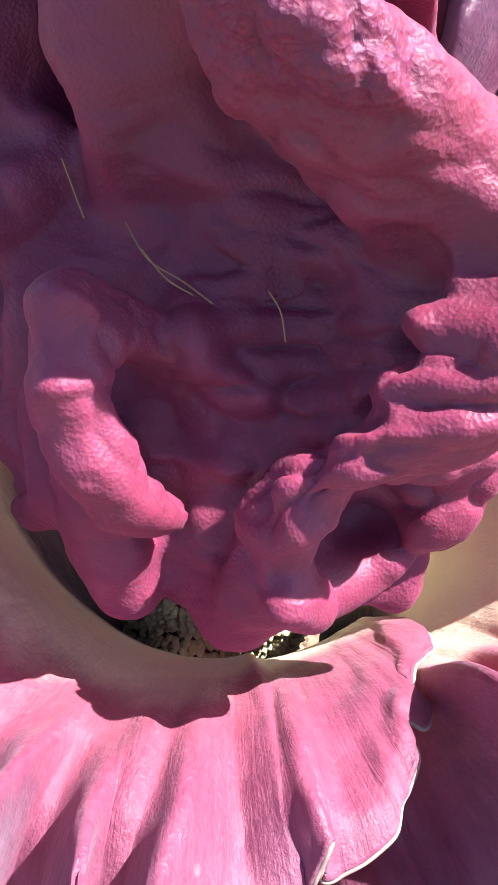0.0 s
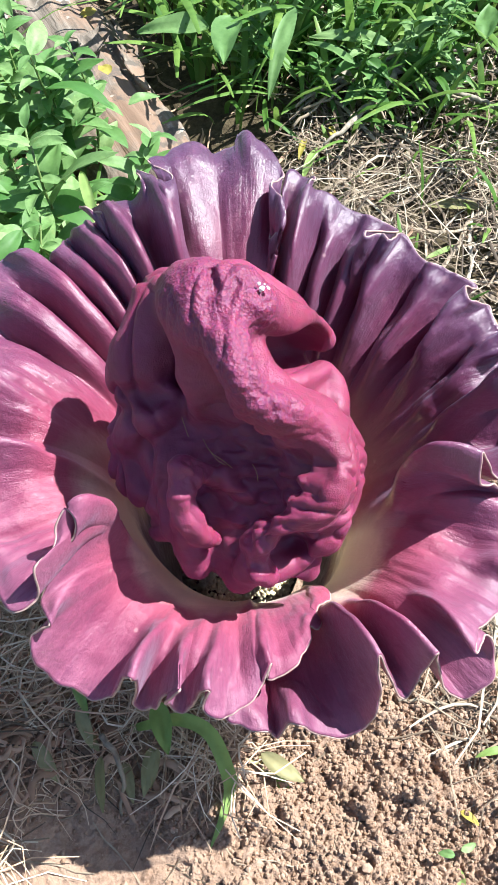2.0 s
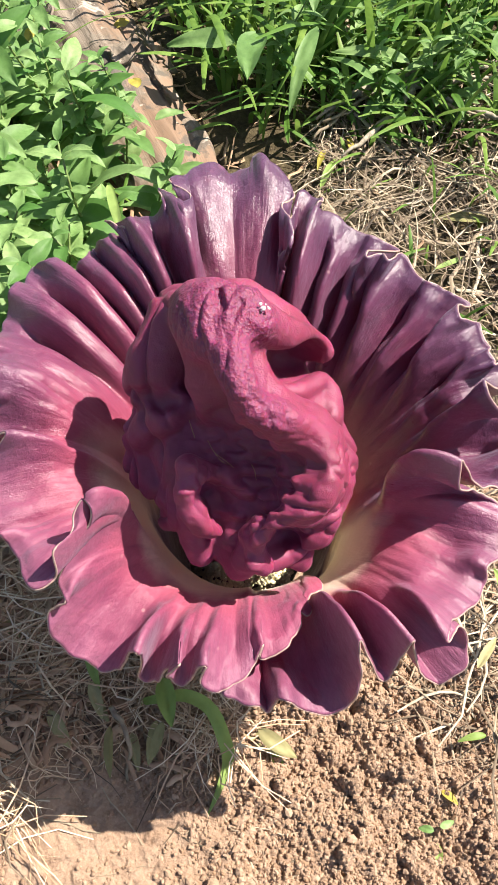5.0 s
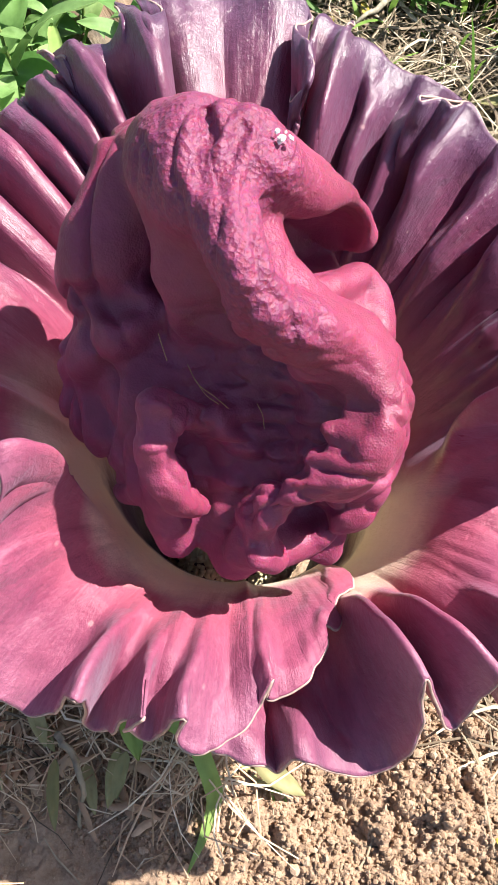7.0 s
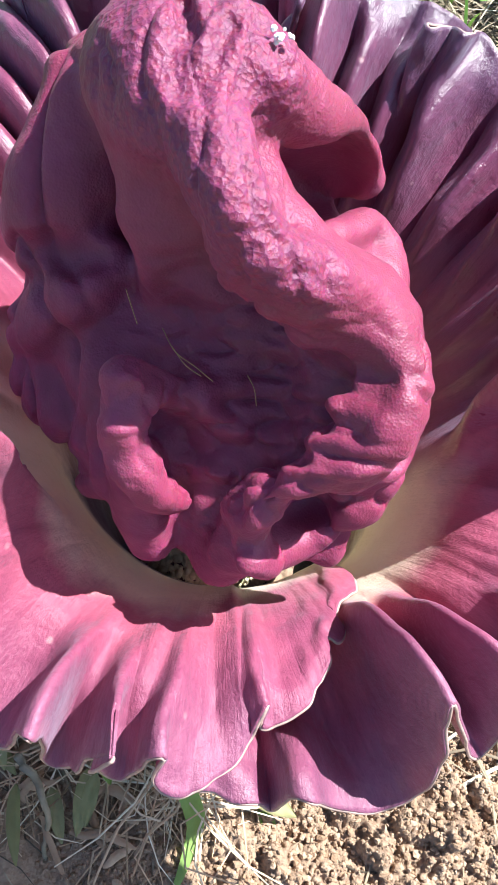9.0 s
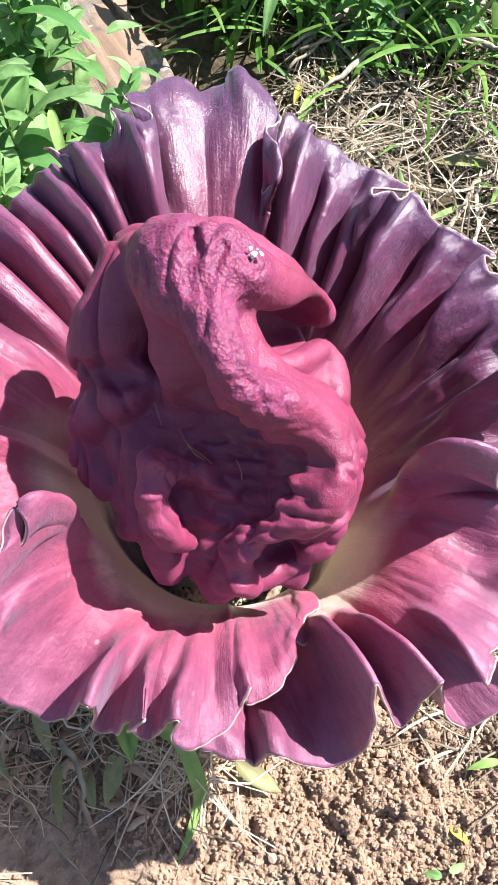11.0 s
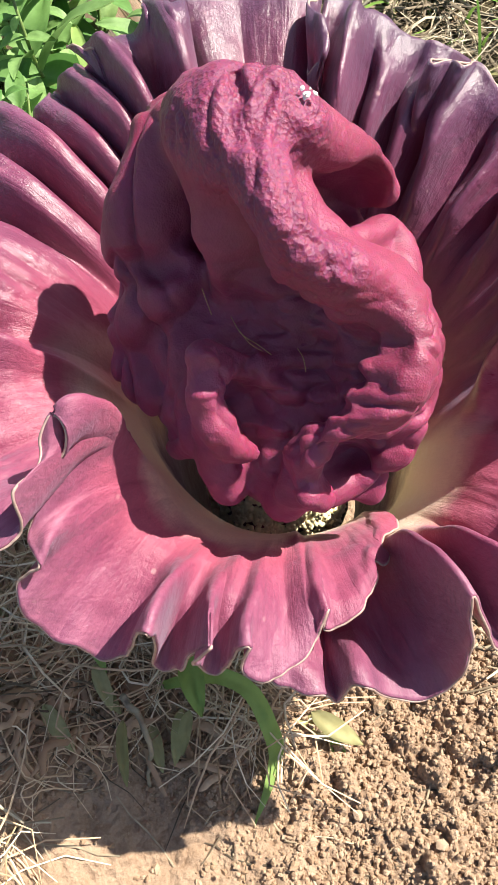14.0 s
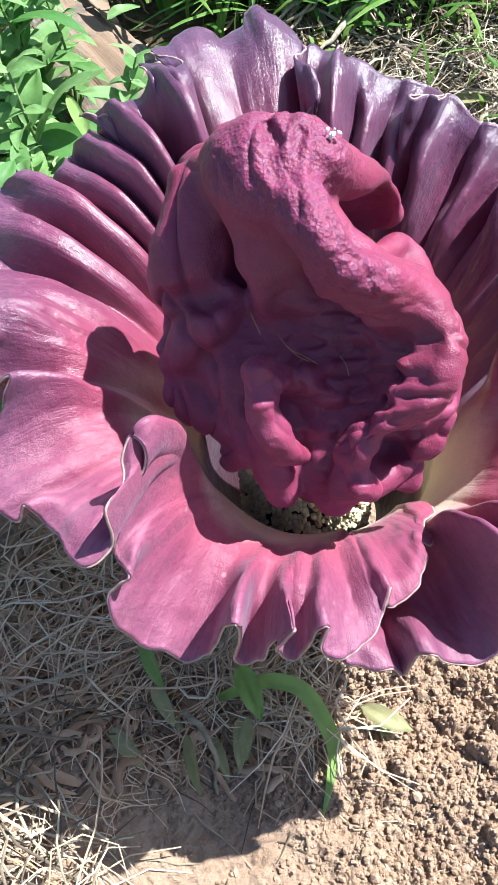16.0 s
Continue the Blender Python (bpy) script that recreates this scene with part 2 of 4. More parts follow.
ROOT = make_straw_material("brown_rootlet", [(0.0, (0.36, 0.24, 0.14)), (0.5, (0.66, 0.46, 0.30)), (0.8, (0.70, 0.55, 0.38)), (1.0, (0.84, 0.74, 0.58))])
SOIL = make_soil_material()
CLOD = make_clod_material()
WOOD = make_wood_material()
FIBRE = plain("brown_fibre", (0.30, 0.16, 0.07), 0.6)
PALE_STALK = plain("weathered_stalk", (0.30, 0.26, 0.20), 0.8, 0.5, 160)
WHITE_SPECK = plain("white_speck", (0.75, 0.74, 0.68), 0.7)


# ---- mesh helpers ----
def mesh_of(name, verts, faces, material, smooth=True):
    me = bpy.data.meshes.new(name)
    me.from_pydata([tuple(v) for v in verts] if not isinstance(verts, np.ndarray) else verts.tolist(), [], faces if isinstance(faces, list) else faces.tolist())
    me.materials.append(material)
    if smooth:
        me.shade_smooth()
    me.update()
    return me


def part(name, me, parent, label=""):
    ob = new(name, me)
    ob.parent = parent
    return tagged(ob, label)


def thing(name, label, category, at=(0, 0, 0), group="", kind=""):
    ob = new(name)
    ob.location = at
    return tagged(ob, label, category, group, kind)


def grid_faces(nu, nv, wrap=False):
    i, j = np.meshgrid(np.arange(nu if wrap else nu - 1), np.arange(nv - 1), indexing="ij")
    k = (i + 1) % nu
    return np.stack([i * nv + j, k * nv + j, k * nv + j + 1, i * nv + j + 1], -1).reshape(-1, 4)


def tube(points, radii, sides=8):
    """Vertices and faces of a capped tube along a line of points."""
    p = np.asarray(points, float)
    r = np.broadcast_to(np.asarray(radii, float), (len(p),))
    tang = np.gradient(p, axis=0)
    tang /= np.linalg.norm(tang, axis=1)[:, None] + 1e-12
    ref = np.array([0.31, 0.2, 0.93])
    a = np.cross(tang, ref)
    a /= np.linalg.norm(a, axis=1)[:, None] + 1e-12
    b = np.cross(tang, a)
    ang = np.linspace(0, 2 * np.pi, sides, endpoint=False)
    ring = p[:, None] + r[:, None, None] * (np.cos(ang)[None, :, None] * a[:, None] + np.sin(ang)[None, :, None] * b[:, None])
    v = ring.reshape(-1, 3)
    f = []
    for i in range(len(p) - 1):
        for j in range(sides):
            k = (j + 1) % sides
            f.append((i * sides + j, i * sides + k, (i + 1) * sides + k, (i + 1) * sides + j))
    f.append(tuple(range(sides))[::-1])
    f.append(tuple((len(p) - 1) * sides + j for j in range(sides)))
    return v, f


def blend(points, n):
    """A smooth line of n points through the given ones."""
    p = np.asarray(points, float)
    q = np.vstack([2 * p[0] - p[1], p, 2 * p[-1] - p[-2]])
    out = []
    for x in np.linspace(0, len(p) - 1 - 1e-9, n):
        i, t = int(x), x - int(x)
        a, b, c, d = q[i : i + 4]
        out.append(0.5 * (2 * b + (c - a) * t + (2 * a - 5 * b + 4 * c - d) * t**2 + (3 * b - a - 3 * c + d) * t**3))
    return np.array(out)


TABLES = {}


def lattice(x, y, seed, wrap=0):
    """Smooth value noise in -1..1 on arrays."""
    if seed not in TABLES:
        TABLES[seed] = np.random.RandomState(seed).uniform(-1, 1, (64, 64))
    table = TABLES[seed]
    xi, yi = np.floor(x).astype(int), np.floor(y).astype(int)
    fx, fy = x - xi, y - yi
    fx, fy = fx * fx * (3 - 2 * fx), fy * fy * (3 - 2 * fy)
    t = lambda a, b: table[(a % wrap if wrap else a) % 64, b % 64]
    return (t(xi, yi) * (1 - fx) + t(xi + 1, yi) * fx) * (1 - fy) + (t(xi, yi + 1) * (1 - fx) + t(xi + 1, yi + 1) * fx) * fy


def smooth(x, a, b):
    t = np.clip((x - a) / (b - a), 0, 1)
    return t * t * (3 - 2 * t)


# ---- ground ----
def ground_height(x, y):
    near = np.exp(-(((x - 0.1) / 0.9) ** 2 + ((y - 0.1) / 0.9) ** 2))
    z = 0.010 * lattice(x * 7 + 9, y * 7 + 3, 1) + 0.006 * lattice(x * 19, y * 19, 2)
    dug = near * (0.25 + smooth(x + 0.5 * y, -0.10, 0.04)) * (1 - smooth(y, 0.08, 0.2))
    z = z + near * (0.003 * lattice(x * 45, y * 45, 3) + 0.002 * lattice(x * 110, y * 110, 4)) + dug * (0.007 * lattice(x * 30, y * 30, 6) + 0.0035 * lattice(x * 66, y * 66, 7))
    return z + 0.02 * smooth(y, 0.3, 0.9) + 0.095 * np.exp(-(((x + 0.30) / 0.13) ** 2 + ((y + 0.02) / 0.15) ** 2))


def crumble(x, y):
    """Heights of crumbs and clods pressed into the bare soil."""
    wx, wy = x + 0.003 * lattice(x * 120, y * 120, 81), y + 0.003 * lattice(x * 120 + 9, y * 120 + 5, 82)
    bare = smooth(x + 0.6 * y, -0.12, 0.03) * (1 - smooth(y, 0.10, 0.22)) + 0.42
    bare = bare * np.exp(-(((x - 0.05) / 0.6) ** 4 + (y / 0.5) ** 4))
    total = 0 * x
    for size, share, seed in ((0.019, 0.22, 83), (0.0085, 0.8, 84), (0.0042, 0.95, 85)):
        r = np.random.RandomState(seed)
        jx, jy, high = r.rand(128, 128), r.rand(128, 128), np.where(r.rand(128, 128) < share, r.uniform(0.4, 1, (128, 128)), 0)
        wx, wy = wx + 0.42 * size * lattice(x / size * 1.7, y / size * 1.7, seed + 9), wy + 0.42 * size * lattice(x / size * 1.7 + 7, y / size * 1.7 + 3, seed + 10)
        cx, cy = np.floor(wx / size).astype(int), np.floor(wy / size).astype(int)
        best = 0 * x
        for i in (-1, 0, 1):
            for j in (-1, 0, 1):
                a, b = (cx + i) % 128, (cy + j) % 128
                d2 = (wx / size - cx - i - jx[a, b]) ** 2 + (wy / size - cy - j - jy[a, b]) ** 2
                best = np.maximum(best, high[a, b] * np.maximum(0, 1 - d2 / 0.50) ** 0.75)
        total = total + (0.55 if size > 0.01 else 0.44) * size * best
    return bare * (total + 0.0020 * lattice(x * 330, y * 330, 86) + 0.0012 * lattice(x * 700, y * 700, 87))


def spread(lo, hi, n, far):
    """Even steps between lo and hi, then growing ones out to far."""
    step = (hi - lo) / n
    inner = list(np.linspace(lo, hi, n + 1))
    d, out = step, []
    while d < far:
        d *= 1.35
        out.append(d)
    return np.array([lo - v for v in out[::-1]] + inner + [hi + v for v in out])


def build_ground():
    xs, ys = spread(-0.34, 0.44, 640, 900), spread(-0.22, 0.62, 560, 900)
    x, y = np.meshgrid(xs, ys, indexing="ij")
    v = np.stack([x, y, ground_height(x, y) + crumble(x, y)], -1).reshape(-1, 3)
    ob = new("ground", mesh_of("ground", v, grid_faces(len(xs), len(ys)), SOIL))
    tagged(ob, "dry crumbly light brown garden soil with leaf litter", "ground", kind="structure")


build_ground()


# ---- the flower: its sheath ----
AXIS = np.array((-0.010, 0.200))
THROAT, THROAT_Z = 0.082, 0.140
# the frilled margin, lobe by lobe: turn in degrees, radius and height in millimetres, from under the front overlap round to its free end
FRONT_RIGHT_RIM = [(266.8, 177, 262), (270.3, 196, 258), (273.7, 200, 252), (277.9, 203, 258), (279.8, 205, 246), (282.2, 204, 270), (284.5, 208, 274), (286.3, 210, 260),
    (289.9, 215, 254), (293.9, 218, 254), (296.4, 218, 262), (299.0, 210, 282), (299.6, 200, 306), (300.3, 194, 320), (301.3, 202, 304), (302.9, 212, 284),
    (304.4, 216, 272), (306.5, 215, 278), (308.7, 213, 304), (310.2, 212, 318), (310.2, 221, 288), (311.1, 231, 268), (313.6, 239, 262), (316.5, 244, 266),
    (318.9, 242, 274), (320.6, 233, 290), (319.8, 226, 306), (314.6, 228, 326)]
RIGHT_RIM = [(318.9, 220, 314), (326.0, 223, 296), (330.3, 222, 294), (333.2, 222, 298), (334.5, 218, 308), (338.9, 222, 298), (343.2, 221, 298), (346.8, 219, 302),
    (348.8, 211, 308), (348.6, 198, 318), (345.4, 186, 330), (342.6, 177, 346), (343.6, 173, 360), (345.5, 171, 370), (346.5, 180, 350), (348.2, 190, 330),
    (351.1, 200, 318), (352.6, 217, 304), (354.6, 224, 304), (355.8, 220, 316), (359.2, 228, 306), (363.3, 228, 306), (365.4, 223, 314), (369.3, 230, 306),
    (372.9, 224, 314), (368.5, 209, 330), (368.6, 200, 338), (372.4, 196, 350)]
RIGHT_BACK_RIM = [(374.4, 213, 326), (378.4, 231, 312), (381.7, 230, 316), (382.7, 223, 326), (380.6, 210, 336), (386.7, 218, 330), (391.2, 220, 334), (391.7, 200, 350),
    (395.9, 205, 350), (397.9, 234, 322), (400.9, 228, 326), (404.3, 221, 332), (408.7, 210, 338), (412.4, 213, 344), (415.6, 212, 350), (414.3, 188, 364),
    (418.4, 189, 362), (419.9, 179, 364), (421.9, 197, 352), (417.8, 220, 342), (421.5, 216, 348), (425.7, 214, 352), (429.3, 212, 358), (432.7, 216, 358),
    (436.1, 208, 364), (438.6, 208, 368), (436.5, 227, 354), (440.7, 246, 350)]
BACK_LOBE_RIM = [(443.3, 248, 352), (443.8, 222, 348), (444.4, 164, 358), (441.3, 158, 374), (440.7, 167, 382), (443.6, 189, 382), (445.4, 202, 380), (443.6, 225, 368),
    (445.3, 243, 366), (447.1, 254, 368), (449.3, 258, 374), (451.5, 268, 370), (453.2, 272, 364), (453.8, 258, 364), (455.8, 259, 360), (458.1, 256, 356),
    (459.5, 260, 362), (461.6, 264, 366), (464.3, 260, 370), (467.1, 252, 374), (471.1, 242, 374), (467.7, 207, 388), (470.3, 199, 388), (474.2, 235, 372),
    (475.0, 211, 378), (479.9, 223, 366), (483.2, 208, 374), (486.7, 239, 352), (484.9, 206, 372), (486.0, 230, 340), (488.4, 221, 352)]
LEFT_RIM = [(489.4, 227, 346), (490.3, 241, 322), (493.9, 229, 336), (495.7, 232, 334), (496.0, 243, 316), (498.2, 239, 336), (500.7, 243, 344), (501.9, 251, 332),
    (502.9, 258, 322), (506.8, 252, 330), (511.2, 249, 334), (513.5, 247, 324), (520.7, 238, 334), (525.9, 234, 346), (528.9, 238, 342), (531.7, 215, 354),
    (535.9, 194, 368), (538.3, 199, 362), (542.1, 195, 358), (542.1, 217, 344), (547.0, 221, 338), (553.5, 206, 342), (552.9, 192, 362), (554.5, 180, 372),
    (556.2, 190, 358), (559.4, 205, 346), (562.1, 220, 340), (566.7, 223, 338), (570.4, 219, 338), (573.5, 214, 336), (574.8, 203, 353), (577.2, 203, 342)]
FRONT_LEFT_RIM = [(582.4, 202, 345), (587.2, 206, 347), (589.8, 204, 350), (591.4, 197, 353), (591.9, 188, 362), (590.6, 181, 382), (589.4, 166, 376), (587.1, 156, 382),
    (586.4, 144, 390), (589.3, 143, 388), (590.2, 148, 378), (588.8, 161, 368), (587.3, 176, 356), (589.1, 177, 350), (590.4, 188, 340), (595.4, 196, 338),
    (592.5, 205, 324), (593.5, 212, 316), (595.6, 216, 302), (598.3, 215, 288), (600.8, 211, 284), (602.6, 211, 272), (605.0, 208, 267), (607.5, 204, 280),
    (610.7, 199, 318), (613.0, 199, 334), (612.7, 198, 302), (611.1, 201, 270)]
FRONT_END_RIM = [(613.5, 200, 264), (616.4, 200, 282), (618.6, 197, 304), (622.7, 198, 328), (619.1, 201, 306), (619.6, 200, 284), (622.0, 200, 278), (624.2, 197, 290),
    (626.2, 195, 314), (627.7, 195, 320), (626.6, 200, 300), (628.9, 205, 294), (631.1, 201, 290), (632.9, 195, 288), (635.8, 189, 284), (637.6, 182, 290),
    (639.8, 170, 308), (638.8, 176, 290), (641.8, 176, 276), (645.5, 172, 272), (647.8, 164, 274), (651.6, 155, 276), (652.5, 146, 284), (655.7, 143, 266),
    (657.3, 137, 270), (655.4, 135, 276), (661.4, 123, 264), (666.6, 116, 244), (667.5, 108, 242)]
RIM = FRONT_RIGHT_RIM + RIGHT_RIM + RIGHT_BACK_RIM + BACK_LOBE_RIM + LEFT_RIM + FRONT_LEFT_RIM + FRONT_END_RIM
# ribs (plus) and furrows (minus) running from the throat to the margin: turn, width, height
RIBS = [(501.0, 3.0, 0.011), (494.0, 2.5, 0.012), (488.2, 2.2, 0.013), (482.5, 2.2, 0.013), (472.5, 2.4, 0.014), (468.0, 2.0, -0.012), (458, 2.2, -0.005), (477.5, 2.4, -0.014),
        (485.4, 0.8, -0.009), (491.1, 0.8, -0.010), (497.2, 0.9, -0.010), (511, 3.4, 0.010), (506.0, 1.6, -0.010), (517, 2.4, -0.012), (526, 5.0, 0.008), (547, 5.0, -0.012), (556, 3.0, 0.010),
        (443, 2.4, -0.020), (437, 2.0, 0.016), (432.5, 1.4, -0.008), (429, 1.6, 0.009), (425.5, 1.4, -0.010), (422, 2.0, 0.012), (418, 1.5, -0.012), (413.5, 2.2, 0.014), (408, 1.6, -0.013), (403, 2.2, 0.013),
        (397, 1.8, -0.011), (391, 2.6, 0.011), (386, 1.6, -0.006), (381, 2.4, 0.009), (372, 2.2, 0.010), (366, 3.2, -0.010)]
# folds that show towards the margin only
FOLDS = [(345.5, 3.0, 0.020), (337, 5.0, -0.010), (300.3, 2.4, 0.016), (292, 5.0, -0.014), (310.3, 2.4, 0.012), (316, 2.4, 0.014), (305.5, 2.6, -0.008), (280, 2.0, -0.012),
         (613.4, 2.0, 0.008), (609, 3.0, -0.004), (622.5, 1.5, 0.006), (627.8, 1.5, 0.006), (639.7, 1.8, 0.010), (633, 2.4, -0.006), (586, 2.4, 0.012), (575, 3.5, -0.010), (594, 1.6, 0.006)]
RIM_STEPS = 2100


def softened(rows, width):
    """Rows eased along their length over a width in steps, their ends carried on straight."""
    if width < 0.5:
        return rows
    n = int(3 * width)
    before = rows[:1] + (rows[:1] - rows[1:2]) * np.arange(n, 0, -1)[:, None] * 0.6
    after = rows[-1:] + (rows[-1:] - rows[-2:-1]) * np.arange(1, n + 1)[:, None] * 0.6
    kernel = np.exp(-0.5 * (np.arange(-n, n + 1) / width) ** 2)
    long = np.vstack([before, rows, after])
    return np.stack([np.convolve(long[:, i], kernel / kernel.sum(), "valid") for i in range(rows.shape[1])], 1)


def margin_line():
    """Even steps along the margin: turn, radius and height, with small ripples added."""
    fine = blend(np.array(RIM) * (1, 0.001, 0.001), 9000)
    a = np.radians(fine[:, 0])
    place = np.stack([fine[:, 1] * np.cos(a), fine[:, 1] * np.sin(a), fine[:, 2]], 1)
    way = np.concatenate([[0], np.cumsum(np.linalg.norm(np.diff(place, axis=0), axis=1))])
    at = np.linspace(0, way[-1], RIM_STEPS)
    return np.stack([np.interp(at, way, fine[:, i]) for i in range(3)], 1), at


MARGIN_LINE, MARGIN_WAY = margin_line()
# where the folds of the margin run deep into the sheath: turn, width
DEEP = [(443, 6), (345, 6), (587, 5), (305, 7), (469, 4)]
# how far the frill is eased away at each way s from the throat to the margin
EASING = [(0.0, 150), (0.25, 100), (0.48, 58), (0.66, 32), (0.80, 16), (0.90, 7), (0.96, 2.5), (1.0, 0)]


def spathe_points(ways):
    """Places on the sheath, along the margin and for ways s from the throat (0) to the margin (1)."""
    levels = [softened(MARGIN_LINE, width) for _, width in EASING]
    stops = np.array([s for s, _ in EASING])

    def eased(s):
        i = min(np.searchsorted(stops, s, "right") - 1, len(stops) - 2)
        f = (s - stops[i]) / (stops[i + 1] - stops[i])
        return levels[i] * (1 - f) + levels[i + 1] * f

    at = levels[-2][:, 0]
    deep = np.clip(sum(np.exp(-(((at - middle) / wide) ** 4)) for middle, wide in DEEP), 0, 1)[:, None]
    rows = [eased(s) * (1 - deep) + eased(s + 0.55 * (1 - s) * smooth(s, 0.35, 0.7)) * deep for s in ways]
    turn, r1, z1 = (np.stack([r[:, k] for r in rows], 1) for k in range(3))
    base = np.maximum.accumulate(levels[0][:, 0])[:, None]
    s = np.broadcast_to(ways[None, :], turn.shape)
    run = np.broadcast_to(MARGIN_WAY[:, None] * 60, turn.shape)
    short = smooth(turn, 622, 640)
    full = np.maximum(r1, 0.20 * short)
    top = z1 + short * (np.maximum(0.292, z1) - z1)
    reach = ((r1 - THROAT) / (full - THROAT)) ** 0.625
    q = s * reach
    span = full - THROAT
    bowl = 0.55 * smooth(turn, 338, 372) * (1 - smooth(turn, 415, 446))
    bend = 1.6 - 0.65 * bowl
    r = THROAT + span * q**bend
    flat = 2 + 0.35 * smooth(turn, 474, 490) * (1 - smooth(turn, 566, 582))
    z = THROAT_Z + (top - THROAT_Z) * ((1 - bowl) * (1 - (1 - q) ** flat) + bowl * q**1.4)
    under = 1 - smooth(turn, 318, 338)
    z = z - 0.022 * under * (1 - s) * (1 - 0.6 * s)
    r = r + 0.006 * under * (1 - s)
    dr, dz = span * bend * np.maximum(q, 0.02) ** (bend - 1), (top - THROAT_Z) * ((1 - bowl) * flat * (1 - q) ** (flat - 1) + 1.4 * bowl * q**0.4)
    size = np.hypot(dr, dz) + 1e-9
    n_r, n_z = -dz / size, dr / size
    begin = 0.22 + 0.12 * (1 - smooth(turn, 405, 432))
    grow = smooth(s, begin, 0.9) ** 1.1 * (1 - 0.85 * smooth(s, 0.72, 1.0))
    late = smooth(s, 0.45, 0.85) * (1 - 0.8 * smooth(s, 0.8, 1.0))
    d = 0 * turn
    for at, width, height in RIBS:
        x = (turn - at) / (width * (0.75 + 0.35 * s))
        fin = 476 < at < 525
        d = d + (2.0 if fin else 1.7) * grow * height * np.exp(-(np.abs(x) ** (2.6 if fin else 1.6)))
    for at, width, height in FOLDS:
        d = d + late * height * np.exp(-(((turn - at) / (width * (1.5 - 0.5 * s))) ** 2))
    fade = smooth(s, 0.3, 1.0)
    calm = 1 - 0.5 * smooth(turn, 560, 600) - 0.6 * smooth(turn, 444, 450) * (1 - smooth(turn, 464, 470))
    d = d + fade * calm * (0.0020 * lattice(turn / 3.1, s * 3, 11) + 0.0014 * lattice(turn / 1.6, s * 6, 12) + 0.0016 * lattice(turn / 5, s * 14, 13) + 0.0030 * lattice(turn / 7, s * 5, 21))
    crumple = smooth(s, 0.48, 0.78) * (0.35 + 0.65 * smooth(turn, 350, 372) * (1 - smooth(turn, 440, 446)) - 0.2 * smooth(turn, 590, 610))
    d = d + crumple * (0.0060 * lattice(turn / 3.7, s * 6, 25) + 0.0032 * lattice(turn / 1.9, s * 11, 26))
    frill = smooth(s, 0.84, 1.0)
    d = d + frill * (0.0022 * lattice(run / 1.1, s * 2, 14) + 0.0012 * lattice(run / 0.45, s * 2, 15)) - 0.003 * smooth(s, 0.93, 1.0)
    r, z = r + n_r * d + frill * 0.0016 * lattice(run / 0.7, s, 16), z + n_z * d
    a = np.radians(base + (turn - base) * smooth(s, 0.0, 0.55) + fade * 0.6 * lattice(turn / 5, s * 4, 18))
    return np.stack([AXIS[0] + r * np.cos(a), AXIS[1] + r * np.sin(a), z], -1), turn, q


def put_attribute(me, name, values):
    layer = me.attributes.new(name, "FLOAT", "POINT")
    layer.data.foreach_set("value", np.asarray(values, np.float32).ravel())


flower = thing("flower", "large open maroon flower with frilled sheath, growing from bare soil", "flower")


def build_spathe():
    ways = np.linspace(0, 1, 90)
    v, turn, q = spathe_points(ways)
    edge = v[:, -1].copy()
    first = turn[:, :1]
    low = np.linspace(0.045, THROAT_Z, 10)[:-1]
    under = 1 - smooth(first, 318, 338)
    share = (low[None, :] - 0.045) / (THROAT_Z - 0.045)
    middle = v[:, :1, :2] - AXIS
    ring = np.linalg.norm(middle, axis=2)
    r = ring - 0.025 * (1 - share) ** 1.5
    tube_part = np.concatenate([AXIS + middle / ring[..., None] * r[..., None], (low[None, :] - 0.022 * under * share)[..., None]], 2)
    v = np.concatenate([tube_part, v], 1)
    nv = v.shape[1]
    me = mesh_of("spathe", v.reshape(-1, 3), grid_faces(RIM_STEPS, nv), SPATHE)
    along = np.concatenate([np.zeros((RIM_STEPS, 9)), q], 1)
    turns = turn[:, 40]
    flush = smooth(turns, 335, 360) * (1 - smooth(turns, 425, 450))
    along = along + (0.28 * flush + 0.25 * smooth(turns, 450, 470) * (1 - smooth(turns, 515, 550)))[:, None] * smooth(along, 0.06, 0.25) * (1 - smooth(along, 0.4, 0.85))
    along = along + (0.2 * smooth(turns, 628, 648))[:, None] * smooth(along, 0.08, 0.25) * (1 - smooth(along, 0.5, 0.9))
    put_attribute(me, "along", along)
    put_attribute(me, "around", np.concatenate([np.repeat(first, 9, 1), turn], 1) / 10)
    put_attribute(me, "front", (0.40 * smooth(turns, 470, 490))[:, None] * smooth(along, 0.3, 0.5) + (0.60 * smooth(turns, 540, 578))[:, None] * (1 + 0.66 * (1 - smooth(along, 0.3, 0.5))) + 0.85 * (1 - smooth(turns, 320, 370))[:, None])
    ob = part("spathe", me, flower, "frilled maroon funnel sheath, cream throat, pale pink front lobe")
    thick = ob.modifiers.new("thickness", "SOLIDIFY")
    thick.thickness, thick.offset = 0.0016, -1.0
    ve, fe = tube(edge + np.array((0, 0, -0.0005)), 0.0008, 6)
    part("margin", mesh_of("margin", ve, fe, MARGIN), flower, "thin pale pink rim of the sheath")


build_spathe()


# ---- the flower: its knob, as a field of smoothly joined rounded ridges ----
KNOB = np.array((-0.010, 0.170, 0.370))
KU, KV, KW = np.array((1, 0, 0)), np.array((0, 0.8285, 0.56)), np.array((0, -0.56, 0.8285))
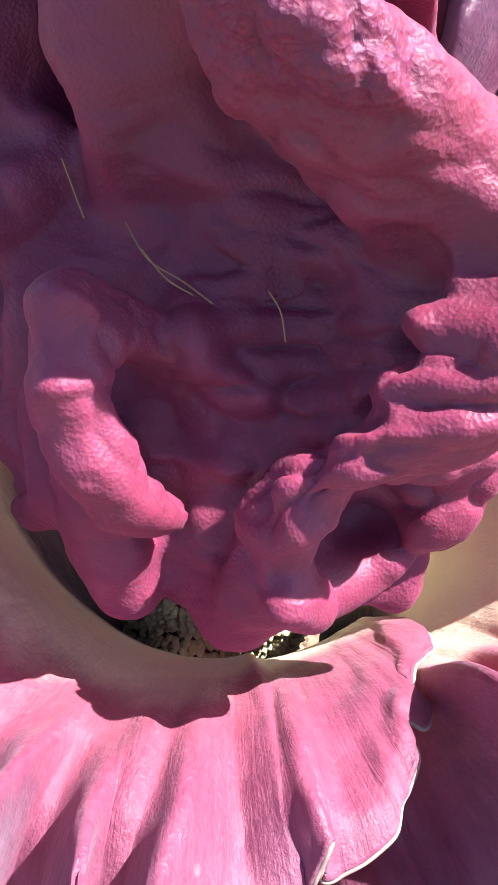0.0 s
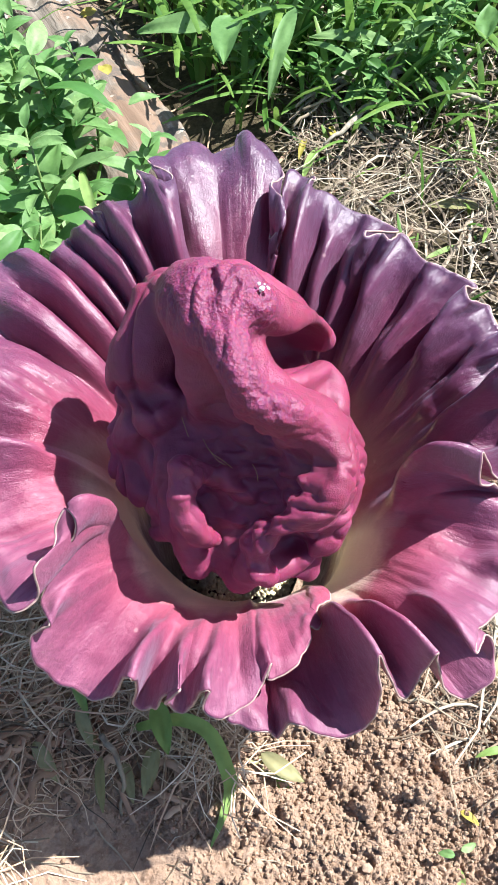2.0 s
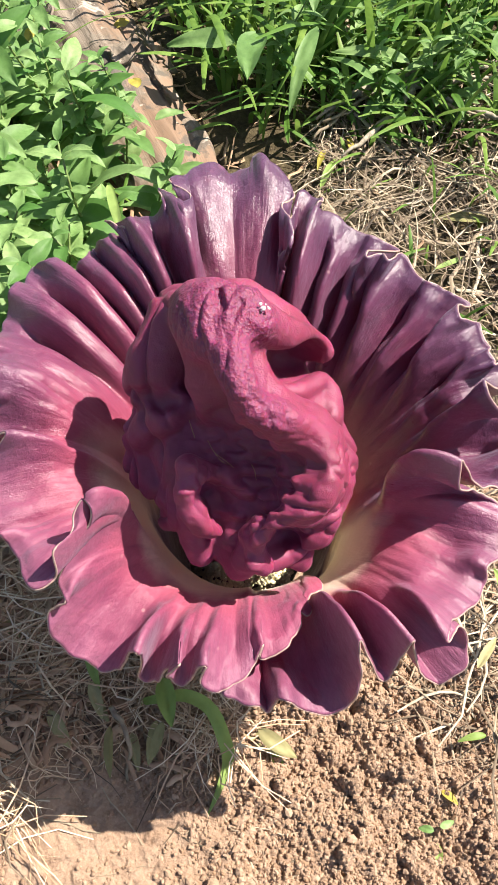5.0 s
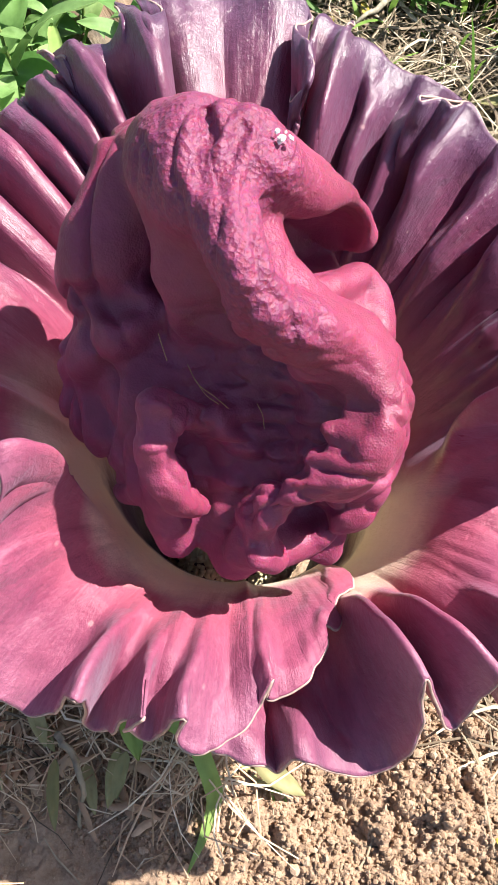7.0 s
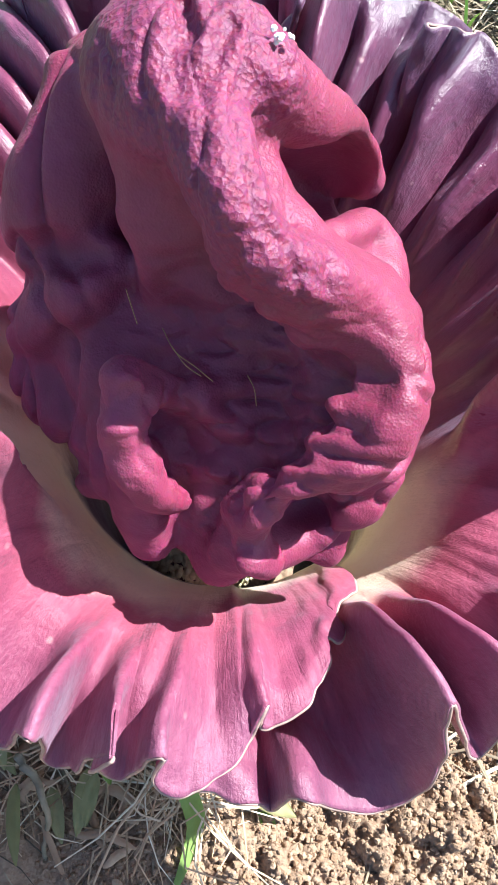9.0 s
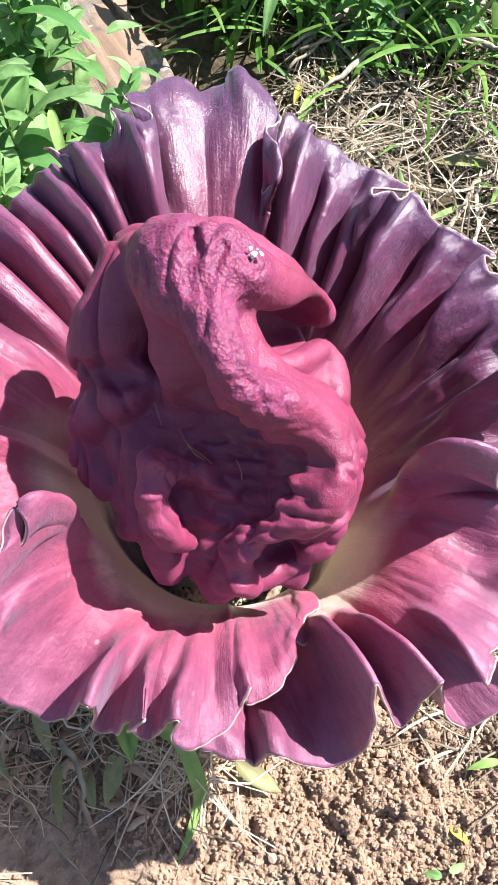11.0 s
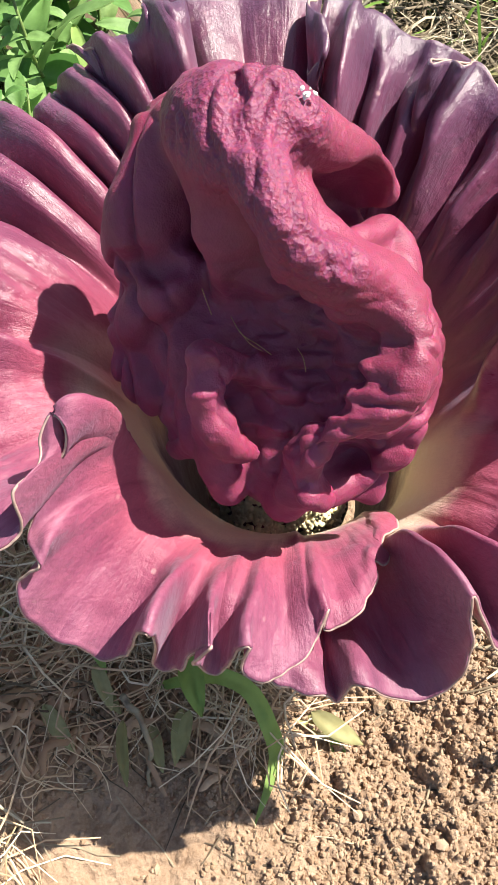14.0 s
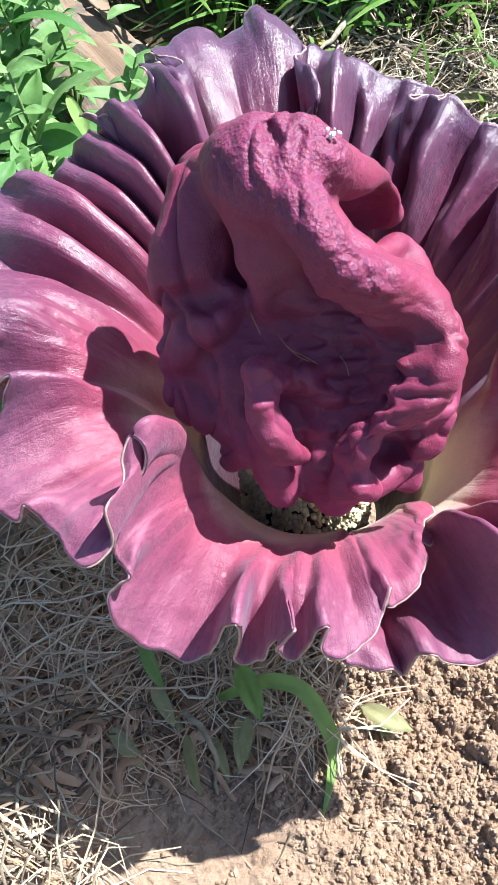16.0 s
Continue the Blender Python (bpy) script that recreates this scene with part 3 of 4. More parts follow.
# each ridge: places across, up the slope and out from the middle, and the radius, in millimetres
RIDGES = [
    (7, [(-24, 83, 41, 23), (-13, 70, 56, 22), (1, 52, 76, 13), (9, 33, 82, 12), (20, 20, 75, 12), (36, 12, 59, 14), (53, 3, 41, 16), (64, -10, 40, 14), (67, -24, 43, 13), (63, -38, 41, 13), (50, -51, 36, 12), (36, -59, 33, 10), (26, -66, 26, 9), (20, -77, 13, 9)]),
    (9, [(-16, 79, 16, 24), (3, 54, 40, 18), (18, 31, 48, 16), (35, 18, 38, 16), (57, 5, 25, 17), (66, -12, 21, 15), (68, -32, 19, 15), (61, -49, 12, 14), (44, -59, 11, 11)]),
    (7, [(-2, 53, 64, 12), (5, 34, 68, 12), (15, 19, 60, 12), (32, 10, 47, 13), (50, 0, 32, 14)]),
    (9, [(-28, 83, 35, 23), (-16, 82, 47, 23), (-1, 81, 54, 22), (13, 78, 56, 16)]),
    (6, [(9, 81, 48, 18), (28, 74, 32, 14), (44, 69, 4, 12), (59, 66, -49, 11)]),
    (9, [(-2, 89, 6, 24), (24, 79, -10, 20), (44, 71, -46, 16)]),
    (5, [(69, 4, 16, 9), (74, -9, 9, 9), (77, -25, 1, 9), (80, -42, -17, 9)]),
    (8, [(-20, 69, 40, 22), (-22, 48, 33, 16), (-24, 32, 24, 14), (-22, 18, 12, 13), (-9, 5, -4, 14)]),
    (9, [(-9, 51, 40, 14), (-8, 37, 28, 14), (-1, 19, 13, 14), (19, 5, 6, 12), (40, -6, 2, 12)]),
    (4, [(-31, -27, 35, 8), (-30, -43, 32, 9), (-27, -59, 23, 9), (-20, -71, 11, 9), (-10, -77, 3, 5)]),
    (5, [(-30, -62, 2, 12), (-28, -81, -11, 13), (-24, -97, -23, 11)]),
    (9, [(-30, -27, 30, 8), (-16, -31, 14, 8), (5, -34, 3, 9)]),
    (9, [(24, -72, 12, 11), (18, -84, 4, 12), (14, -95, -3, 12), (6, -104, -18, 13)]),
    (3, [(20, -95, 11, 7), (25, -99, -2, 8)]),
    (4, [(48, -95, -37, 11), (53, -102, -36, 8)]),
    (8, [(30, -99, -22, 10), (46, -92, -29, 11), (60, -73, -25, 17), (67, -54, -12, 17)]),
    (9, [(-49, 83, 4, 24), (-56, 60, -1, 25), (-67, 34, -9, 25)]),
    (6, [(-45, 18, 2, 12), (-58, 4, -2, 14), (-79, -10, -27, 15)]),
    (8, [(-76, -33, -35, 17), (-62, -44, -31, 19), (-45, -49, -18, 18), (-42, -23, -14, 20)]),
    (4, [(-55, -75, -37, 9), (-41, -66, -14, 14)]),
    (3, [(67, -14, 44, 8), (57, -13, 41, 5)]),
    (3, [(68, -21, 46, 9), (56, -21, 43, 5)]),
    (3, [(64, -32, 45, 9), (48, -31, 41, 5)]),
    (3, [(61, -44, 43, 9), (41, -45, 38, 6)]),
    (10, [(-7, 59, -14, 24), (16, 34, -10, 20), (36, 15, -22, 22), (60, 0, -30, 22), (71, -28, -34, 22), (62, -55, -36, 22)]),
]
LATE_RIDGES = [
    (3, [(22, 41, 1, 5), (28, 32, 7, 7), (39, 30, 4, 8), (50, 36, -8, 8), (59, 41, -22, 8), (67, 31, -25, 9), (69, 14, -16, 10)]),
    (5, [(30, 24, -5, 9), (44, 21, -9, 11), (57, 22, -20, 12), (66, 14, -24, 12)]),
]
CORES = [((-2, -4, -52), (72, 78, 50)), ((12, -46, -50), (60, 52, 40)), ((-42, 8, -38), (46, 58, 36)), ((16, -12, -26), (54, 58, 40)), ((4, -70, -48), (38, 42, 42)), ((36, -34, -32), (42, 44, 36)), ((-6, -50, -28), (27, 28, 25)), ((6, -82, -36), (23, 26, 25)), ((46, -20, -4), (25, 40, 30)), ((20, -46, -26), (30, 24, 24))]
HOLLOWS = [((58, -16, 54), (7, 3, 7)), ((54, -26, 53), (9, 4, 8)), ((48, -38, 51), (10, 4, 8)), ((39, 56, -10), (27, 19, 42)), ((52, 37, -4), (24, 15, 30)), ((41, -81, 0), (13, 10, 26)), ((-35, 20, 20), (5, 16, 10)), ((6, -46, 40), (26, 20, 20)), ((-64, 19, 14), (24, 5, 8))]


# furrows pressed into the head and the wall of the cavity, laid out like the ridges
FURROWS = [
    (6, [(-12, 96, 64, 2), (-11, 88, 72, 3), (-14, 77, 78, 3), (-10, 66, 81, 2)]),
    (5, [(3, 90, 72, 2), (0, 78, 78, 3), (-3, 67, 84, 2)]),
    (5, [(-27, 90, 60, 2), (-30, 78, 62, 3), (-29, 66, 60, 2)]),
    (4, [(-20, -8, 10, 3), (0, -12, 13, 4), (16, -14, 15, 3)]),
]


class Field:
    """A box of distances to a body that is joined from rounded pieces."""

    def __init__(self, lo, hi, step):
        self.lo, self.step = np.array(lo), step
        self.n = np.ceil((np.array(hi) - lo) / step).astype(int) + 1
        self.d = np.full(self.n, 0.05, np.float32)

    def window(self, lo, hi):
        a = np.clip(np.floor((lo - self.lo) / self.step).astype(int), 0, self.n)
        b = np.clip(np.ceil((hi - self.lo) / self.step).astype(int) + 1, 0, self.n)
        g = np.meshgrid(*[self.lo[i] + self.step * np.arange(a[i], b[i]) for i in range(3)], indexing="ij")
        return tuple(slice(a[i], b[i]) for i in range(3)), np.stack(g, -1).astype(np.float32)

    def join(self, w, d, k):
        old = self.d[w]
        h = np.clip(0.5 + 0.5 * (old - d) / k, 0, 1)
        self.d[w] = old * (1 - h) + d * h - k * h * (1 - h)

    def cut(self, w, d, k):
        old = self.d[w]
        h = np.clip(0.5 - 0.5 * (old + d) / k, 0, 1)
        self.d[w] = old * (1 - h) - d * h + k * h * (1 - h)

    def chain(self, points, radii, k, away=False):
        pad = max(radii) + 0.014
        w, x = self.window(points.min(0) - pad, points.max(0) + pad)
        best = np.full(x.shape[:3], 1.0, np.float32)
        for p, q, rp, rq in zip(points[:-1], points[1:], radii[:-1], radii[1:]):
            a, b = np.minimum(p, q) - pad, np.maximum(p, q) + pad
            lo = np.clip(((a - x[0, 0, 0]) / self.step).astype(int), 0, None)
            hi = np.clip(((b - x[0, 0, 0]) / self.step).astype(int) + 1, 0, None)
            cut = tuple(slice(i, j) for i, j in zip(lo, hi))
            y = x[cut] - p.astype(np.float32)
            pq = (q - p).astype(np.float32)
            t = np.clip((y @ pq) / (pq @ pq + 1e-12), 0, 1)
            d = np.sqrt(np.maximum((y * y).sum(-1) - 2 * t * (y @ pq) + t * t * (pq @ pq), 0)) - (rp + (rq - rp) * t)
            best[cut] = np.minimum(best[cut], d)
        (self.cut if away else self.join)(w, best, k)

    def ellipsoid(self, c, axes, radii, k, away=False):
        pad = max(radii) + 0.03
        w, x = self.window(c - pad, c + pad)
        y = np.stack([(x - c) @ a / r for a, r in zip(axes, radii)], -1)
        l = np.linalg.norm(y, axis=-1) + 1e-6
        l2 = np.linalg.norm(y / np.array(radii), axis=-1) + 1e-6
        d = l * (l - 1) / l2
        (self.cut if away else self.join)(w, d, k)

    def surface(self):
        """Surface nets: one vertex in each cell that the surface crosses."""
        d = self.d
        inside = d < 0
        corners = [(i, j, k) for i in (0, 1) for j in (0, 1) for k in (0, 1)]
        cell = lambda arr, c: arr[c[0] : arr.shape[0] - 1 + c[0], c[1] : arr.shape[1] - 1 + c[1], c[2] : arr.shape[2] - 1 + c[2]]
        count = sum(cell(inside, c).astype(np.int8) for c in corners)
        active = (count > 0) & (count < 8)
        idx = np.argwhere(active)
        number = np.full(active.shape, -1, np.int32)
        number[active] = np.arange(len(idx))
        val = {c: d[idx[:, 0] + c[0], idx[:, 1] + c[1], idx[:, 2] + c[2]] for c in corners}
        total, hits = np.zeros((len(idx), 3)), np.zeros(len(idx))
        for a in corners:
            for axis in range(3):
                if a[axis] == 0:
                    b = tuple(1 if i == axis else a[i] for i in range(3))
                    va, vb = val[a], val[b]
                    cross = (va < 0) != (vb < 0)
                    t = np.where(cross, va / np.where(cross, va - vb, 1), 0)
                    p = np.tile(np.array(a, float), (len(idx), 1))
                    p[:, axis] += t
                    total += p * cross[:, None]
                    hits += cross
        v = self.lo + self.step * (idx + total / hits[:, None])
        faces = []
        for axis in range(3):
            u, w = (axis + 1) % 3, (axis + 2) % 3
            a = np.moveaxis(inside, (axis, u, w), (0, 1, 2))
            num = np.moveaxis(number, (axis, u, w), (0, 1, 2))
            change = a[:-1, 1:-1, 1:-1] != a[1:, 1:-1, 1:-1]
            i, j, k = np.nonzero(change)
            j, k = j + 1, k + 1
            quad = np.stack([num[i, j - 1, k - 1], num[i, j, k - 1], num[i, j, k], num[i, j - 1, k]], -1)
            flip = ~a[i, j, k]
            quad[flip] = quad[flip][:, ::-1]
            faces.append(quad)
        f = np.concatenate(faces)
        return v, f[(f >= 0).all(1)]


def build_knob():
    field = Field((-0.15, 0.04, 0.20), (0.12, 0.33, 0.53), 0.0015)
    axes = (KU, KV, KW)
    place = lambda u, v, w: KNOB + (u * KU + v * KV + w * KW) / 1000
    for (u, v, w), radii in CORES:
        field.ellipsoid(place(u, v, w), axes, [r / 1000 for r in radii], 0.014)
    for k, rows in RIDGES:
        line = blend(rows, 5 * (len(rows) - 1) + 1)
        field.chain(np.array([place(*r[:3]) for r in line]), line[:, 3] / 1000, k / 1000)
    for (u, v, w), radii in HOLLOWS:
        field.ellipsoid(place(u, v, w), axes, [r / 1000 for r in radii], 0.008, away=True)
    for k, rows in LATE_RIDGES:
        line = blend(rows, 5 * (len(rows) - 1) + 1)
        field.chain(np.array([place(*r[:3]) for r in line]), line[:, 3] / 1000, k / 1000)
    for k, rows in FURROWS:
        line = blend(rows, 5 * (len(rows) - 1) + 1)
        field.chain(np.array([place(*r[:3]) for r in line]), line[:, 3] / 1000, k / 1000, away=True)
    v, f = field.surface()
    me = mesh_of("knob", v, f, APPENDIX)
    n = np.empty(len(v) * 3, np.float32)
    me.vertices.foreach_get("normal", n)
    n = n.reshape(-1, 3)
    local = (v - KNOB) @ np.array((KU, KV, KW)).T
    warty = smooth(local[:, 2] + 0.25 * local[:, 1], 0.055, 0.085)
    inner = np.exp(-(((local[:, 0] - 0.012) / 0.040) ** 2 + ((local[:, 1] + 0.035) / 0.050) ** 2)) * smooth(local[:, 2], -0.03, 0.0)
    left = smooth(-local[:, 0], 0.035, 0.06) * smooth(local[:, 2], -0.06, -0.03)
    right = smooth(local[:, 0], 0.030, 0.052) * smooth(-local[:, 1], -0.012, 0.012)
    rough = np.empty(len(v))
    for i, p in enumerate(v):
        q = Vector(p)
        wrinkle = 1 - abs(noise.noise(Vector((p[0] * 60, p[1] * 25, p[2] * 25))))
        fold = 1 - abs(noise.noise(Vector((p[0] * 28, p[1] * 70, p[2] * 45))))
        tall = 1 - abs(noise.noise(Vector((p[0] * 55, p[1] * 22, p[2] * 18 + 7))))
        cross = 1 - abs(noise.noise(Vector((p[0] * 14 + 3, p[1] * 62, p[2] * 62))))
        rough[i] = (
            2.2 * inner[i] * (0.0050 * (fold - 0.78) - 0.0016 * (1 - abs(noise.noise(Vector((p[0] * 55 + 9, p[1] * 130, p[2] * 100))))) ** 5 + 0.0020 * noise.noise(q * 55) + 0.0022 * noise.noise(Vector((p[0] * 70, p[1] * 40, p[2] * 90))))
            + left[i] * (-0.0048 * tall**7 + 0.0010 * noise.noise(q * 45))
            + right[i] * (-0.0040 * cross**7 + 0.0008)
            + 0.0020 * noise.noise(q * 30) + 0.0011 * noise.noise(q * 80) + 0.0003 * noise.noise(q * 240)
            + warty[i] * (0.0008 * noise.noise(q * 140) - 0.0026 * wrinkle**8 + 0.0006 * noise.noise(q * 330))
        )
    put_attribute(me, "warty", warty)
    me.vertices.foreach_set("co", (v + n * rough[:, None]).astype(np.float32).ravel())
    me.update()
    part("appendix", me, flower, "swollen wrinkled magenta knob with deep folds and hollows")


build_knob()


# ---- the flower: its column of stamens and stalk ----
def build_column():
    rng = random.Random(5)
    core = [((-0.017, 0.184, z), r) for z, r in ((0.03, 0.046), (0.08, 0.051), (0.13, 0.050), (0.18, 0.047), (0.22, 0.042), (0.26, 0.040), (0.31, 0.04))]
    v, f = tube([p for p, _ in core], [r for _, r in core], 40)
    column = part("column", mesh_of("column", v, f, MAROON), flower, "dark maroon central column set with cream stamens")
    bm = bmesh.new()
    for dx in (-0.0016, 0.0016):
        made = bmesh.ops.create_icosphere(bm, subdivisions=1, radius=0.0025, matrix=Matrix.Translation((dx, 0, 0)))
        bmesh.ops.scale(bm, vec=(1, 1.15, 1.5), verts=made["verts"])
    me = bpy.data.meshes.new("stamen")
    bm.to_mesh(me)
    bm.free()
    me.materials.append(CREAM)
    me.shade_smooth()
    spots = []
    for row in range(19):
        z = 0.095 + row * 0.0066
        radius = 0.0505 - 0.05 * max(0, z - 0.13)
        for i in range(45):
            a = 2 * math.pi * (i + 0.5 * (row % 2) + rng.uniform(-0.3, 0.3)) / 45
            if rng.random() < 0.78:
                spots.append((a, z + rng.uniform(-0.0018, 0.0018), radius, rng.uniform(0.8, 1.2), rng.uniform(0, 6.3)))
    near = sorted(spots, key=lambda s: abs((s[0] - math.radians(262) + math.pi) % (2 * math.pi) - math.pi) + 3 * abs(s[1] - 0.16))
    rest_v, rest_f = [], []
    base = [tuple(p.co) for p in me.vertices]
    polys = [tuple(p.vertices) for p in me.polygons]
    for n, (a, z, radius, size, spin) in enumerate(near):
        m = Matrix.Translation((-0.017 + radius * math.cos(a), 0.184 + radius * math.sin(a), z)) @ Matrix.Rotation(a, 4, "Z") @ Matrix.Rotation(math.pi / 2, 4, "Y") @ Matrix.Rotation(spin, 4, "Z") @ Matrix.Scale(size, 4)
        if n < 300:
            part("stamen", me, column).matrix_local = m
        else:
            off = len(rest_v)
            rest_v += [tuple(m @ Vector(p)) for p in base]
            rest_f += [tuple(i + off for i in p) for p in polys]
    tagged(part("stamens", mesh_of("stamens", rest_v, rest_f, CREAM), column), kind="stuff")
    v, f = tube([(-0.01, 0.2, -0.03), (-0.01, 0.2, 0.02), (-0.01, 0.2, 0.06)], [0.04, 0.042, 0.05], 24)
    part("stalk", mesh_of("stalk", v, f, STALK), flower, "short thick mottled green stalk in the soil")


build_column()


# ---- plants, litter and soil ----
def leaf_mesh(name, length, width, material, arch=0.3, cup=0.25, tip=1.4, nu=12, nv=7, wave=0.05):
    """A leaf that starts at the origin and reaches along +y."""
    rng = np.random.RandomState(int(length * 9973 + width * 7919) % 9999)
    u, v = np.meshgrid(np.linspace(0, 1, nu), np.linspace(-1, 1, nv), indexing="ij")
    half = 0.5 * width * 1.93 * np.clip(u, 0, 1) ** (0.9 / tip) * (1 - u) ** 0.92 + 0.0006
    x = v * half
    y = length * (u - 0.15 * arch * u**2)
    z = length * arch * (0.9 * u - 1.3 * u**2) + cup * np.abs(v) * half + wave * width * lattice(u * 4 + rng.rand() * 9, v * 1.5 + 5, 31)
    return mesh_of(name, np.stack([x, y, z], -1).reshape(-1, 3), grid_faces(nu, nv), material)


def strips(lines, widths, material, name, flat=0.35):
    """One mesh of many narrow bent strips with a slight keel."""
    verts, faces = [], []
    for line, width in zip(lines, widths):
        p = np.asarray(line)
        tang = np.gradient(p, axis=0)
        side = np.cross(tang, (0, 0, 1.0))
        side /= np.linalg.norm(side, axis=1)[:, None] + 1e-9
        n = len(p)
        taper = np.sin(np.pi * np.linspace(0.12, 0.97, n)) ** 0.5
        w = 0.5 * width * taper[:, None]
        keel = np.array((0, 0, 1.0)) * width * flat * taper[:, None]
        off = len(verts)
        verts += (p - side * w).tolist() + (p + keel).tolist() + (p + side * w).tolist()
        for i in range(n - 1):
            for k in (0, n):
                faces.append((off + k + i, off + k + i + 1, off + k + n + i + 1, off + k + n + i))
    return mesh_of(name, verts, faces, material)


def straw_line(rng, x, y, length, lift, n=6, bend=0.5, heading=None):
    a = rng.uniform(0, 2 * np.pi) if heading is None else heading + rng.normal(0, 0.5)
    turn = rng.normal(0, bend)
    out, tilt = [], rng.uniform(-0.12, 0.12)
    z0 = lift * rng.uniform(0.1, 1)
    wob = rng.normal(0, 0.12, n)
    for i in range(n):
        t = i / (n - 1) - 0.5
        b = a + turn * t + wob[i]
        px, py = x + length * t * np.cos(b), y + length * t * np.sin(b)
        out.append((px, py, float(ground_height(np.array(px), np.array(py))) + max(0.002, z0 + tilt * length * t - 0.4 * z0 * abs(t))))
    return out


def build_straw(name, label, seed, count, area, lengths, widths, lift, material, heading=None, bend=0.5):
    rng = np.random.RandomState(seed)
    lines = []
    while len(lines) < count:
        x, y = rng.uniform(area[0], area[1]), rng.uniform(area[2], area[3])
        if np.hypot(x - AXIS[0], y - AXIS[1]) < 0.07 or rng.rand() > 0.55 + 0.6 * lattice(np.array(x * 9), np.array(y * 9), seed):
            continue
        lines.append(straw_line(rng, x, y, rng.uniform(*lengths), lift, bend=bend, heading=heading))
    ob = new(name, strips(lines, rng.uniform(*widths, len(lines)), material, name))
    tagged(ob, label, "dry grass", kind="stuff")


build_straw("dry_straw", "tangled mat of pale dry straw behind the flower", 41, 2400, (0.02, 0.75, 0.42, 1.12), (0.04, 0.20), (0.0008, 0.0022), 0.04, STRAW, None, 0.35)
build_straw("dry_stems", "short brown broken stems in the straw", 56, 1900, (0.02, 0.62, 0.40, 0.98), (0.012, 0.05), (0.0012, 0.0032), 0.032, CHAFF, None, 0.3)
build_straw("dry_stems", "short brown broken stems beside the flower", 57, 420, (0.18, 0.5, 0.02, 0.45), (0.012, 0.05), (0.0010, 0.0028), 0.022, CHAFF, None, 0.3)
build_straw("dry_straw", "broad flat pieces of dry grass in the straw", 48, 170, (0.05, 0.75, 0.5, 1.15), (0.06, 0.22), (0.003, 0.007), 0.035, STRAW, None, 0.3)
build_straw("dry_straw", "dry straw lying on the soil beside the flower", 42, 640, (0.17, 0.5, 0.0, 0.5), (0.05, 0.2), (0.001, 0.003), 0.025, STRAW)
build_straw("dry_straw", "brown dry grass and rootlets beside the flower", 43, 320, (-0.5, -0.2, -0.10, 0.3), (0.05, 0.2), (0.0007, 0.0022), 0.05, ROOT, None, 1.2)
build_straw("dry_straw", "brown dry grass and rootlets under the flower", 46, 460, (-0.24, -0.01, 0.0, 0.3), (0.05, 0.17), (0.0006, 0.002), 0.045, ROOT, None, 1.3)
build_straw("leaf_litter", "dry brown leaf litter in the shade of the flower", 49, 420, (-0.40, -0.05, -0.03, 0.25), (0.02, 0.05), (0.004, 0.009), 0.02, BROWN, None, 1.0)
build_straw("rootlets", "thin pale rootlets on shaded soil", 55, 70, (-0.22, -0.02, -0.02, 0.08), (0.03, 0.10), (0.0008, 0.0016), 0.02, ROOT, None, 1.6)
build_straw("dry_straw", "pale grey dry stalks on a low mound of litter", 50, 170, (-0.44, -0.2, -0.10, 0.07), (0.04, 0.13), (0.001, 0.003), 0.05, STRAW, None, 0.6)
build_straw("dry_straw", "pale sunlit straw at the edge of bare soil", 47, 230, (-0.5, -0.17, -0.2, 0.01), (0.015, 0.07), (0.0005, 0.0014), 0.02, ROOT, None, 1.4)
build_straw("dry_straw", "scattered straw bits on the bare soil", 44, 160, (-0.45, 0.5, -0.2, 0.05), (0.02, 0.1), (0.0008, 0.002), 0.006, STRAW)
build_straw("leaf_litter", "dark brown leaf litter between green weeds", 45, 500, (-0.9, 0.3, 0.4, 1.5), (0.02, 0.08), (0.002, 0.006), 0.015, BROWN)


def build_grass(name, label, seed, count, area, lengths, widths):
    rng = np.random.RandomState(seed)
    lines, w = [], []
    while len(lines) < count:
        x, y = rng.uniform(area[0], area[1]), rng.uniform(area[2], area[3])
        if rng.rand() > 0.6 + 0.7 * lattice(np.array(x * 6 + 4), np.array(y * 6), seed):
            continue
        along = -0.5 * (x + 0.17) + 0.866 * (y - 0.79)
        if abs(0.866 * (x + 0.17) + 0.5 * (y - 0.79)) < 0.12 and -0.1 < along < 0.95:
            continue
        a, length, lean = rng.uniform(0, 2 * np.pi), rng.uniform(*lengths), rng.uniform(0.2, 1.0)
        t = np.linspace(0, 1, 7)
        out = length * lean * t**1.7
        z = length * (t - 0.55 * lean * t**2.2) * (1 - 0.2 * lean)
        g = float(ground_height(np.array(x), np.array(y)))
        lines.append(np.stack([x + out * np.cos(a), y + out * np.sin(a), g + z], -1))
        w.append(rng.uniform(*widths))
    ob = new(name, strips(lines, w, GRASS, name, 0.15))
    tagged(ob, label, "grass", kind="stuff")


build_grass("grass", "lush green grass blades behind the flower", 51, 1250, (-0.25, 0.95, 0.98, 1.9), (0.12, 0.36), (0.005, 0.014))
build_grass("grass", "green grass blades around the weeds", 52, 500, (-1.0, -0.2, 0.55, 1.7), (0.08, 0.25), (0.003, 0.008))
build_grass("grass", "sparse short green grass in the straw", 53, 230, (0.02, 0.8, 0.45, 1.05), (0.03, 0.12), (0.003, 0.008))
build_grass("grass", "young green grass at the edge of the straw", 54, 320, (-0.15, 0.75, 0.88, 1.12), (0.06, 0.20), (0.004, 0.011))


